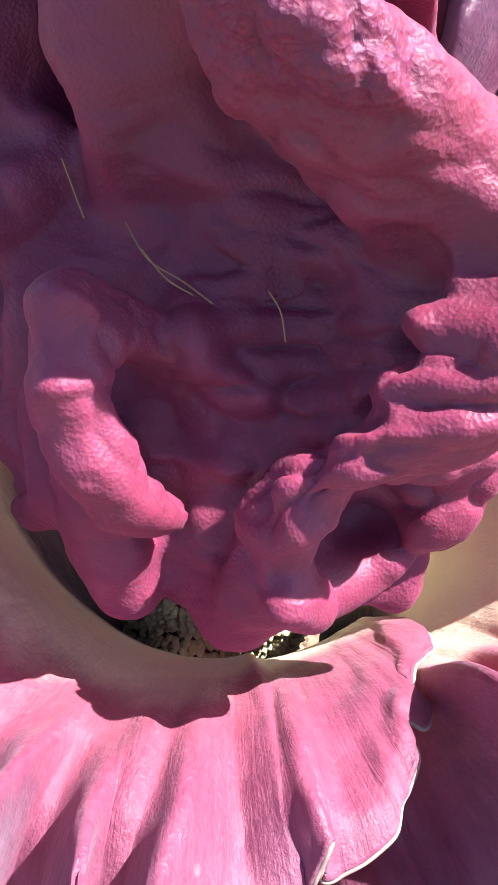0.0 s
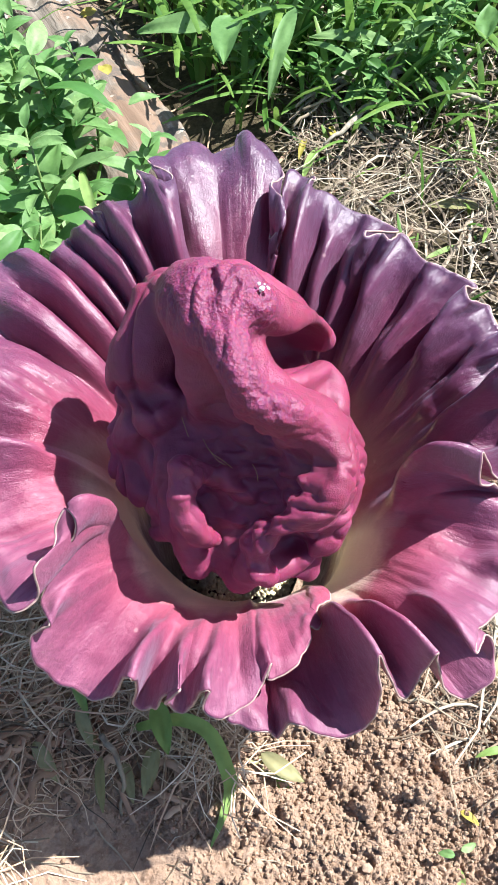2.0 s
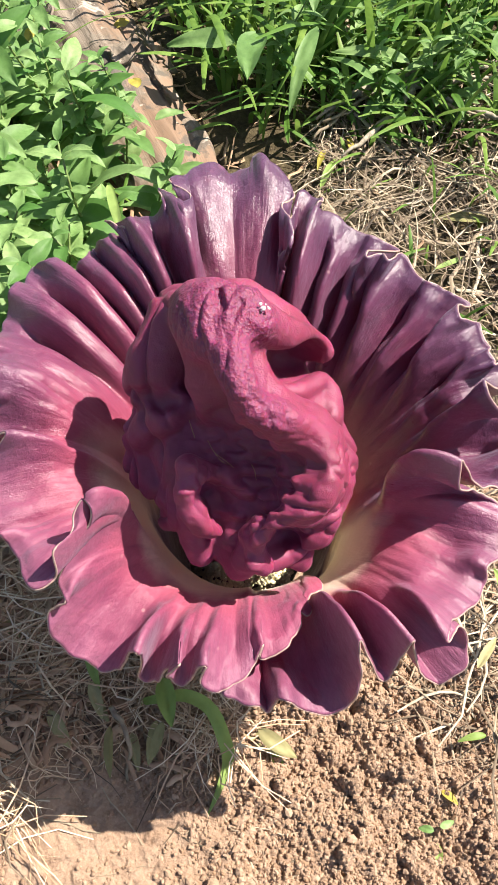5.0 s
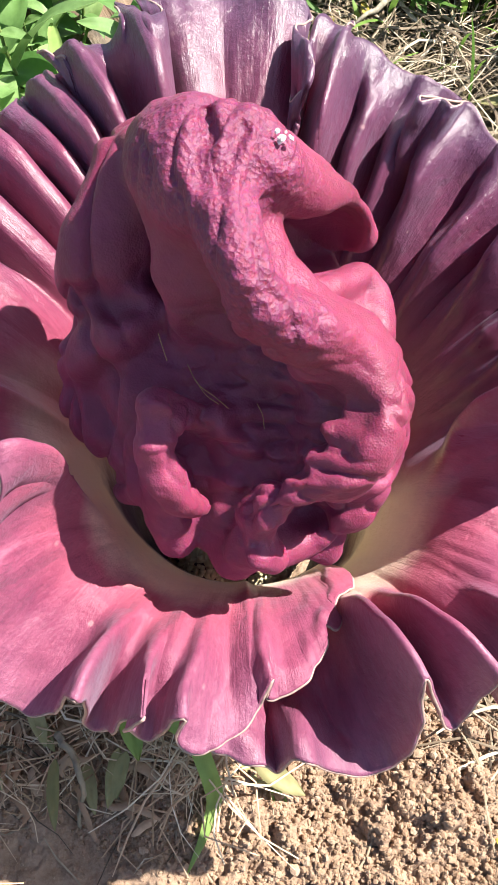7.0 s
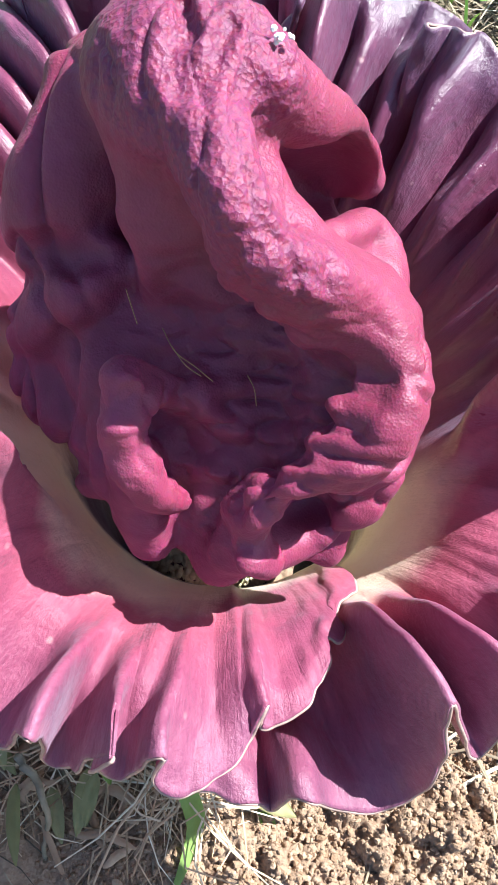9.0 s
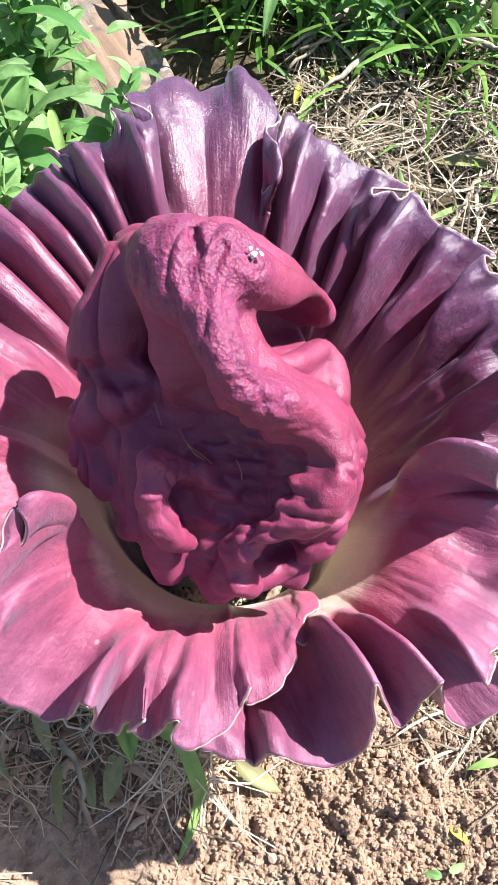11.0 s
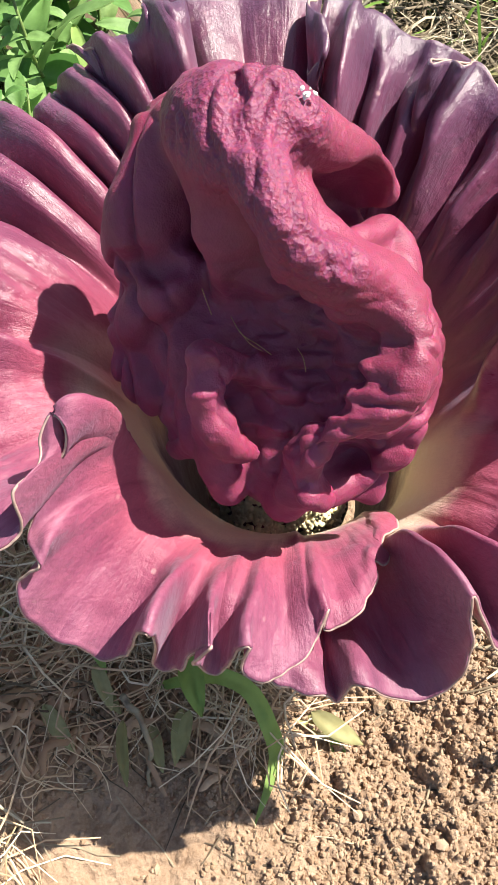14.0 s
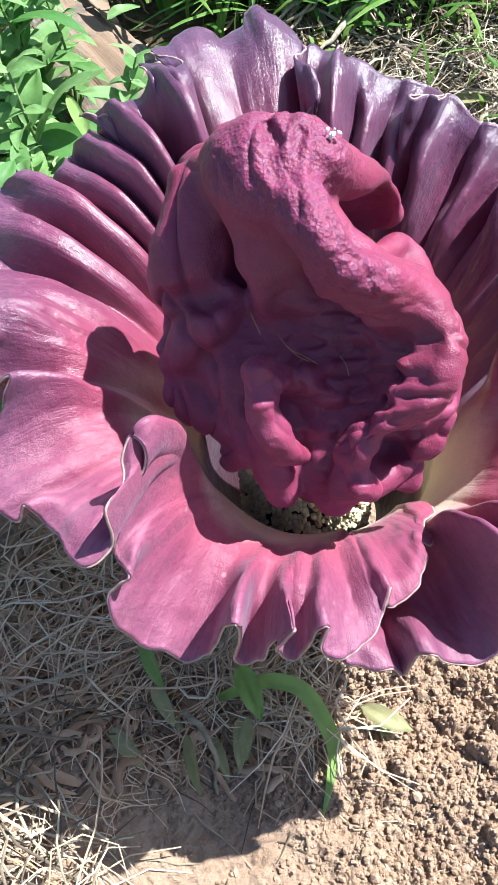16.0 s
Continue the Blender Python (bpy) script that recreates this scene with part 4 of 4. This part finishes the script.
def build_weeds():
    """Bushy upright weeds with paired oval leaves."""
    rng = random.Random(8)
    leaves = [leaf_mesh("leaf", l, w, WEED, a, 0.3, 1.5) for l, w, a in ((0.064, 0.036, 0.25), (0.050, 0.026, 0.4), (0.036, 0.020, 0.15), (0.092, 0.052, 0.35))]
    kinds = []
    for k in range(5):
        plant = thing("weed", "bushy light green weed with pointed oval leaves", "plant", group="weeds behind the flower")
        height = 0.20 + 0.03 * k
        bend = rng.uniform(-0.05, 0.05)
        line = [(bend * t * t, 0.03 * math.sin(3 * t + k), height * t) for t in np.linspace(0, 1, 6)]
        v, f = tube(line, np.linspace(0.0028, 0.0012, 6), 6)
        part("stem", mesh_of("stem", v, f, STEM), plant)
        n = 10 + k
        for i in range(n):
            t = 0.25 + 0.75 * i / (n - 1)
            for side in (0, 1):
                a = i * 1.57 + side * math.pi + rng.uniform(-0.3, 0.3)
                at = (bend * t * t, 0.03 * math.sin(3 * t + k), height * t)
                size = (1.15 - 0.6 * t * t) * rng.uniform(0.7, 1.3)
                m = Matrix.Translation(at) @ Matrix.Rotation(a, 4, "Z") @ Matrix.Rotation(rng.uniform(-0.35, 0.6), 4, "X") @ Matrix.Rotation(rng.uniform(-0.4, 0.4), 4, "Y") @ Matrix.Scale(size, 4)
                part("leaf", leaves[(i + side) % 4], plant).matrix_local = m
        kinds.append(plant)
    spots = []
    while len(spots) < 104:
        x, y = rng.uniform(-0.66, -0.17), rng.uniform(0.34, 1.02)
        if x > (-0.19 if y < 0.70 else -0.23 if y < 0.80 else -0.33 if y < 0.92 else -0.46) or x > -0.19 - 0.5 * max(0, 0.5 - y):
            continue
        if all((x - p) ** 2 + (y - q) ** 2 > 0.038**2 for p, q in spots):
            spots.append((x, y))
    for i, (x, y) in enumerate(spots):
        z = float(ground_height(np.array(x), np.array(y)))
        m = pose(x, y, z - 0.004, rng.uniform(-14, 14), rng.uniform(-14, 14), rng.uniform(0, 360))
        if i < 5:
            kinds[i].matrix_basis = m
        else:
            copy_thing(kinds[i % 5], m @ Matrix.Scale(rng.uniform(0.75, 1.1), 4))
    for i in range(20):
        x, y = rng.uniform(-0.12, 0.62), rng.uniform(0.87, 1.08)
        m = pose(x, y, float(ground_height(np.array(x), np.array(y))) - 0.02, rng.uniform(-20, 20), rng.uniform(-20, 20), rng.uniform(0, 360))
        copy_thing(kinds[i % 5], m @ Matrix.Scale(rng.uniform(0.45, 0.8), 4))


build_weeds()


def build_log():
    """A split, weathered length of trunk lying in the weeds."""
    log = thing("log", "weathered grey-brown split log lying among green weeds", "log", (-0.395, 1.14, 0.035))
    n, sides = 150, 110
    t, a = np.meshgrid(np.linspace(-0.5, 0.5, n), np.linspace(0, 2 * np.pi, sides, endpoint=False), indexing="ij")
    wide = (0.084 + 0.024 * (t + 0.5)) * np.sqrt(np.clip(1 - (np.abs(t) * 2) ** 14, 0.02, 1))
    bumpy = 1 + 0.10 * lattice(t * 5 + 9, a * 2, 61) + 0.05 * lattice(t * 3, a * 6, 62) + 0.03 * lattice(t * 14, a * 9, 63)
    flake = np.floor(3 * lattice(t * 7 + 2, a * 2.2, 65, 0) + 0.8 * lattice(t * 26, a * 7, 66)) / 3
    split = np.exp(-(((a - 1.0 - 0.25 * np.sin(4 * t)) / 0.16) ** 2))
    bumpy = bumpy + 0.075 * flake - 0.20 * split
    x, z = wide * np.cos(a) * bumpy, 0.8 * wide * np.sin(a) * bumpy
    y = t * 0.95 + 0.012 * lattice(a * 3, t * 2, 64) * (np.abs(t) > 0.45)
    v = np.stack([x, y, z], -1).reshape(-1, 3)
    f = [tuple(q) for q in np.stack([(lambda i, j: i * sides + j % sides)(*p) for p in [(np.arange(n - 1)[:, None] + di, np.arange(sides)[None, :] + dj) for di, dj in ((0, 0), (1, 0), (1, 1), (0, 1))]], -1).reshape(-1, 4)]
    f += [tuple(range(sides)), tuple(range((n - 1) * sides, n * sides))[::-1]]
    part("trunk", mesh_of("trunk", v, f, WOOD), log)
    rng = random.Random(4)
    for k in range(14):
        t0, a0, length, half = rng.uniform(-0.38, 0.36), rng.uniform(0.4, 2.7), rng.uniform(0.03, 0.10), rng.uniform(0.10, 0.28)
        g, h = np.meshgrid(np.linspace(0, 1, 10), np.linspace(-1, 1, 6), indexing="ij")
        ang = a0 + h * half * (0.7 + 0.5 * lattice(g * 4 + k, h * 2, 67))
        rad = (0.084 + 0.024 * (t0 + 0.5)) * (1.08 + 0.10 * np.abs(h) ** 2 * rng.random() + 0.16 * g**3 * rng.random())
        shard = np.stack([rad * np.cos(ang), 0.95 * t0 + length * (g + 0.12 * lattice(h * 3 + k, g, 68)), 0.8 * rad * np.sin(ang)], -1).reshape(-1, 3)
        strip = part("bark_flake", mesh_of("bark_flake", shard, grid_faces(10, 6), WOOD), log)
        shell = strip.modifiers.new("thickness", "SOLIDIFY")
        shell.thickness, shell.offset = 0.003, -1.0
    log.rotation_euler = (radians(1), 0, radians(30))


build_log()


def single_leaf(name, label, mesh, m, category="leaf", group=""):
    ob = new(name, mesh)
    ob.matrix_world = m
    return tagged(ob, label, category, group)


def bent_blade(name, label, line, width, material):
    """A broad grass leaf along a line, with a fold down its middle."""
    p = blend(line, 26)
    tang = np.gradient(p, axis=0)
    tang /= np.linalg.norm(tang, axis=1)[:, None]
    up = np.array((0.15, -0.5, 0.85))
    side = np.cross(tang, up)
    side /= np.linalg.norm(side, axis=1)[:, None]
    up = np.cross(side, tang)
    t = np.linspace(0, 1, 26)
    w = 0.5 * width * np.minimum(1, 0.55 + 1.5 * t) * np.clip((1.02 - t) * 2.6, 0.02, 1) ** 0.8
    cols = [p + side * (w * k)[:, None] + up * (0.30 * w * abs(k) + 0.0006 * np.sin(9 * t + 3 * k))[:, None] for k in (-1, -0.5, 0, 0.5, 1)]
    ob = new(name, mesh_of(name, np.stack(cols, 1).reshape(-1, 3), grid_faces(26, 5), material))
    return tagged(ob, label, "leaf")


# places, size (length, width), heading and rise of single leaves
LEAVES = [
    ("dull grey-green leaf lying on straw", WILTED, (0.268, 0.736, 0.030), 0.075, 0.024, 176),
    ("narrow green blade in the straw", BLADE, (0.193, 0.645, 0.030), 0.06, 0.009, 34),
    ("small green seedling leaf on bare soil", WEED, (0.185, -0.046, 0.015), 0.015, 0.009, 175),
    ("small green seedling leaf on bare soil", WEED, (0.191, -0.042, 0.015), 0.016, 0.009, 23),
    ("small dark green leaf on bare soil", BLADE, (0.190, -0.055, 0.006), 0.02, 0.011, -80),
    ("pale yellow-green bud leaf on bare soil", YELLOW, (0.194, -0.008, 0.006), 0.02, 0.01, -37),
    ("pale wilted leaf on the soil", WILTED, (-0.000, 0.030, 0.010), 0.045, 0.022, -20),
    ("small green leaf on the soil", BLADE, (0.026, 0.015, 0.006), 0.025, 0.012, -55),
    ("pale green leaf in dry grass", WEED, (-0.236, -0.017, 0.030), 0.034, 0.02, -155),
    ("yellowing leaf in dry grass", YELLOW, (-0.200, -0.021, 0.020), 0.026, 0.016, -100),
    ("wilted green-brown leaf in dry grass", WILTED, (-0.176, -0.019, 0.020), 0.05, 0.016, -59),
    ("green leaf in dry grass", BLADE, (-0.250, 0.031, 0.040), 0.045, 0.016, 71),
    ("wilted narrow leaf under the flower", WILTED, (-0.117, 0.019, 0.020), 0.04, 0.014, -71),
    ("wilted narrow leaf under the flower", WILTED, (-0.092, 0.030, 0.030), 0.045, 0.016, -92),
    ("dark green pointed leaf under the flower", BLADE, (-0.087, 0.065, 0.060), 0.05, 0.026, -72),
    ("wilted narrow leaf under the flower", WILTED, (-0.163, 0.053, 0.040), 0.04, 0.015, -51),
    ("wilted narrow leaf in dry grass", WILTED, (-0.245, 0.069, 0.030), 0.05, 0.014, -15),
    ("broad green leaf in dry grass", BLADE, (-0.222, -0.003, 0.030), 0.05, 0.032, -166),
    ("pale green leaf in dry grass", WEED, (-0.231, -0.020, 0.030), 0.036, 0.024, -176),
    ("yellowing leaf in dry grass", YELLOW, (-0.194, -0.028, 0.020), 0.022, 0.016, 90),
    ("green leaf in dry grass", BLADE, (-0.276, 0.091, 0.030), 0.03, 0.022, 147),
    ("green leaf in dry grass", BLADE, (-0.251, 0.026, 0.030), 0.045, 0.014, 82),
    ("wilted narrow leaf under the flower", WILTED, (-0.161, 0.058, 0.050), 0.04, 0.016, -62),
    ("wilted narrow leaf in dry grass", WILTED, (-0.261, 0.111, 0.060), 0.05, 0.016, -42),
    ("wilted narrow leaf under the flower", WILTED, (-0.134, 0.016, 0.050), 0.05, 0.014, -77),
    ("wilted narrow leaf under the flower", WILTED, (-0.084, 0.027, 0.040), 0.035, 0.014, -99),
    ("wilted narrow leaf in dry grass", WILTED, (-0.194, 0.024, 0.060), 0.045, 0.018, -51),
    ("green leaf in dry grass", BLADE, (-0.168, 0.096, 0.060), 0.05, 0.016, -72),
    ("pale wilted leaf on the soil", WILTED, (0.010, 0.032, 0.020), 0.05, 0.022, -31),
    ("long bright blade in the grass", WEED, (0.098, 0.906, 0.120), 0.09, 0.024, 140),
    ("long bright blade in the grass", WEED, (-0.043, 0.997, 0.200), 0.12, 0.03, 113),
    ("long bright blade in the grass", WEED, (0.192, 0.992, 0.180), 0.12, 0.026, 70),
    ("long bright blade in the grass", WEED, (-0.157, 1.023, 0.200), 0.1, 0.03, 140),
    ("small green leaf beside the flower", BLADE, (0.248, 0.059, 0.030), 0.03, 0.013, -39),
    ("small green leaf beside the flower", BLADE, (0.237, 0.046, 0.020), 0.03, 0.01, -166),
    ("wilted narrow leaf beside the flower", WILTED, (0.227, 0.107, 0.040), 0.045, 0.012, 60),
    ("green leaf beside the flower", BLADE, (0.256, 0.174, 0.050), 0.05, 0.012, 96),
    ("yellow leaf among green weeds", YELLOW, (-0.379, 1.110, 0.140), 0.05, 0.026, 35),
    ("yellow leaf on the log", YELLOW, (-0.276, 1.051, 0.100), 0.03, 0.022, -147),
    ("yellow leaf among green weeds", YELLOW, (-0.366, 0.856, 0.200), 0.03, 0.018, 89),
    ("yellow-green leaf among green weeds", YELLOW, (-0.205, 0.770, 0.200), 0.03, 0.022, 112),
    ("bright broad leaf in the grass", WEED, (0.067, 1.000, 0.200), 0.06, 0.044, 86),
    ("broad green leaf in the grass", WEED, (-0.096, 0.911, 0.170), 0.105, 0.05, 174),
    ("broad green leaf in the grass", WEED, (-0.067, 0.918, 0.180), 0.1, 0.056, -92),
    ("long bright blade in the grass", WEED, (0.016, 0.906, 0.200), 0.14, 0.03, -103),
    ("long bright blade in the grass", WEED, (0.148, 0.946, 0.120), 0.12, 0.034, 166),
    ("broad green leaf in the grass", WEED, (0.270, 0.931, 0.140), 0.075, 0.042, 81),
    ("yellowing leaf in the straw", YELLOW, (0.074, 0.843, 0.050), 0.035, 0.012, 99),
    ("yellowing leaf in the straw", YELLOW, (0.035, 0.841, 0.050), 0.04, 0.012, -102),
    ("long dark green blade among weeds", BLADE, (-0.191, 0.538, 0.260), 0.09, 0.014, -70),
    ("large pale green leaf of a weed", WEED, (-0.250, 0.494, 0.300), 0.06, 0.046, -163),
    ("pale green leaf of a weed", WEED, (-0.293, 0.523, 0.300), 0.036, 0.022, 106),
    ("pale green leaf of a weed", WEED, (-0.155, 0.639, 0.260), 0.036, 0.02, 24),
    ("green blade in the grass", GRASS, (0.209, 0.909, 0.100), 0.05, 0.016, -70),
    ("green blade in the grass", GRASS, (-0.017, 0.840, 0.060), 0.1, 0.01, 97),
    ("green blade in the straw", BLADE, (0.034, 0.763, 0.050), 0.09, 0.016, 78),
]
BLADE_LINE = [(-0.113, 0.049, 0.02), (-0.088, 0.049, 0.045), (-0.061, 0.05, 0.06), (-0.036, 0.039, 0.06), (-0.021, 0.015, 0.04), (-0.017, -0.001, 0.022), (-0.023, -0.026, 0.014), (-0.032, -0.05, 0.008)]
TWIGS = [[(0.119, 0.955, 0.06), (0.146, 0.883, 0.05), (0.19, 0.834, 0.04), (0.242, 0.822, 0.03)], [(0.172, 0.95, 0.06), (0.232, 0.924, 0.06), (0.313, 0.915, 0.05)], [(0.016, 0.865, 0.05), (0.067, 0.914, 0.06), (0.136, 0.997, 0.06), (0.245, 1.035, 0.06)], [(-0.291, -0.021, 0.03), (-0.253, -0.012, 0.035), (-0.206, 0.009, 0.04), (-0.166, 0.019, 0.05)], [(-0.294, -0.028, 0.02), (-0.236, -0.015, 0.03), (-0.213, -0.006, 0.03)], [(-0.132, 0.032, 0.06), (-0.113, 0.003, 0.04), (-0.116, -0.025, 0.01)], [(-0.232, 0.116, 0.05), (-0.229, 0.091, 0.05), (-0.233, 0.062, 0.05), (-0.254, 0.052, 0.04)], [(0.141, 0.091, 0.01), (0.185, 0.089, 0.012), (0.234, 0.087, 0.015)], [(-0.173, -0.046, 0.02), (-0.179, -0.072, 0.01), (-0.179, -0.098, 0.006)], [(0.033, 0.886, 0.06), (0.118, 0.956, 0.07), (0.224, 0.987, 0.07), (0.313, 0.969, 0.06)]]

# weathered stalks lying together at the edge of the grass
STALKS = [[(0.015, 0.885, 0.05), (0.101, 0.978, 0.06), (0.209, 1.026, 0.06), (0.314, 1.055, 0.05)], [(0.031, 0.922, 0.06), (0.146, 0.994, 0.07), (0.245, 1.033, 0.06)], [(0.172, 0.957, 0.07), (0.242, 0.93, 0.06), (0.309, 0.894, 0.06)],
          [(0.061, 0.83, 0.05), (0.12, 0.896, 0.06), (0.159, 0.967, 0.07), (0.145, 1.024, 0.07)], [(0.066, 0.946, 0.06), (0.172, 0.963, 0.07), (0.289, 1.008, 0.06)], [(0.022, 0.895, 0.06), (0.095, 0.960, 0.07), (0.190, 1.004, 0.07), (0.300, 1.030, 0.06)]]


def build_leaves():
    rng = random.Random(12)
    for label, material, at, length, width, heading in LEAVES:
        mesh = leaf_mesh("leaf", length, width, material, rng.uniform(0.1, 0.35), rng.uniform(0.15, 0.45), 1.5, 12, 7, 0.10)
        low = float(ground_height(np.array(at[0]), np.array(at[1])))
        if at[2] < 0.012:
            at = (at[0], at[1], low + 0.004)
        single_leaf("leaf", label, mesh, pose(*at, rng.uniform(-12, 8), rng.uniform(-18, 18), heading - 90))
    bent_blade("grass_blade", "broad green grass blade arching out under the flower", BLADE_LINE, 0.0135, BLADE)


build_leaves()


def build_twigs():
    rng = random.Random(13)
    for line in TWIGS:
        p = blend(line, 16) + np.array([[rng.gauss(0, 0.0015) for _ in range(3)] for _ in range(16)])
        v, f = tube(p, np.linspace(0.0026, 0.0012, 16) * rng.uniform(0.7, 1.3), 7)
        tagged(new("twig", mesh_of("twig", v, f, TWIG)), "thin dry grey-brown twig lying in dry grass", "twig")
    for line in STALKS:
        p = blend(line, 18) + np.array([[rng.gauss(0, 0.002) for _ in range(3)] for _ in range(18)])
        v, f = tube(p, (0.0012 + 0.0042 * np.sin(np.pi * np.linspace(0.05, 0.95, 18))) * rng.uniform(0.7, 1.1), 9)
        tagged(new("stalk", mesh_of("stalk", v, f, PALE_STALK)), "weathered pale grey dry stalk lying on straw", "stalk")


build_twigs()

FIBRES = [[(-0.028, 0.1484, 0.3916), (-0.0229, 0.1415, 0.3869), (-0.0148, 0.1366, 0.3848), (-0.0082, 0.1325, 0.3821)],
          [(-0.0414, 0.1571, 0.4023), (-0.0394, 0.1531, 0.3972), (-0.0373, 0.1491, 0.3921)],
          [(0.0044, 0.1356, 0.383), (0.0072, 0.1315, 0.3802), (0.0084, 0.1272, 0.3749)],
          [(-0.0242, 0.1426, 0.3889), (-0.0186, 0.1365, 0.386), (-0.0125, 0.1334, 0.3839)]]


def build_bits():
    for line in FIBRES:
        v, f = tube(blend(line, 14), 0.0002, 5)
        tagged(new("fibre", mesh_of("fibre", v, f, FIBRE)), "fine brown dry fibre clinging to the wrinkled knob", "fibre")
    rng = random.Random(21)
    speck = thing("crumb_cluster", "small white crumbs stuck on the knob", "crumbs", (0.009, 0.2027, 0.4755))
    for _ in range(9):
        bm = bmesh.new()
        bmesh.ops.create_icosphere(bm, subdivisions=1, radius=rng.uniform(0.0006, 0.0014))
        for p in bm.verts:
            p.co *= rng.uniform(0.75, 1.25)
        me = bpy.data.meshes.new("crumb")
        bm.to_mesh(me)
        bm.free()
        me.materials.append(WHITE_SPECK)
        part("crumb", me, speck).location = (rng.gauss(0, 0.0018), rng.gauss(0, 0.0012), rng.gauss(0.0008, 0.0006))


build_bits()


# ---- crumbs of soil, joined ----
def build_clods():
    rng = np.random.RandomState(71)
    bm = bmesh.new()
    bmesh.ops.create_icosphere(bm, subdivisions=1, radius=1)
    unit = np.array([v.co[:] for v in bm.verts])
    tri = np.array([[v.index for v in f.verts] for f in bm.faces])
    bm.free()
    x, y = rng.uniform(-0.25, 0.5, 90000), rng.uniform(-0.26, 0.15, 90000)
    keep = 0.30 + 0.7 * smooth(x + 0.5 * (y + 0.1), -0.09, 0.05) + 0.45 * lattice(x * 16, y * 16, 72) + 0.3 * lattice(x * 45, y * 45, 74)
    pick = rng.rand(90000) < keep
    x, y = x[pick][:34000], y[pick][:34000]
    size = 0.0008 + 0.0019 * rng.rand(len(x)) ** 2 + np.where(rng.rand(len(x)) < 0.035, 0.003 * rng.rand(len(x)), 0)
    z = ground_height(x, y) + crumble(x, y) + rng.uniform(-0.1, 0.6, len(x)) * size
    shape = unit[None] * rng.uniform(0.7, 1.25, (len(x), 1, 3)) * (1 + 0.20 * rng.normal(0, 1, (len(x), len(unit), 1)))
    verts = (shape * size[:, None, None] + np.stack([x, y, z], -1)[:, None, :]).reshape(-1, 3)
    faces = (tri[None] + len(unit) * np.arange(len(x))[:, None, None]).reshape(-1, 3)
    ob = new("soil_crumbs", mesh_of("soil_crumbs", verts, faces, CLOD, False))
    tagged(ob, "loose crumbs and clods of light brown soil", "soil", kind="stuff")


build_clods()
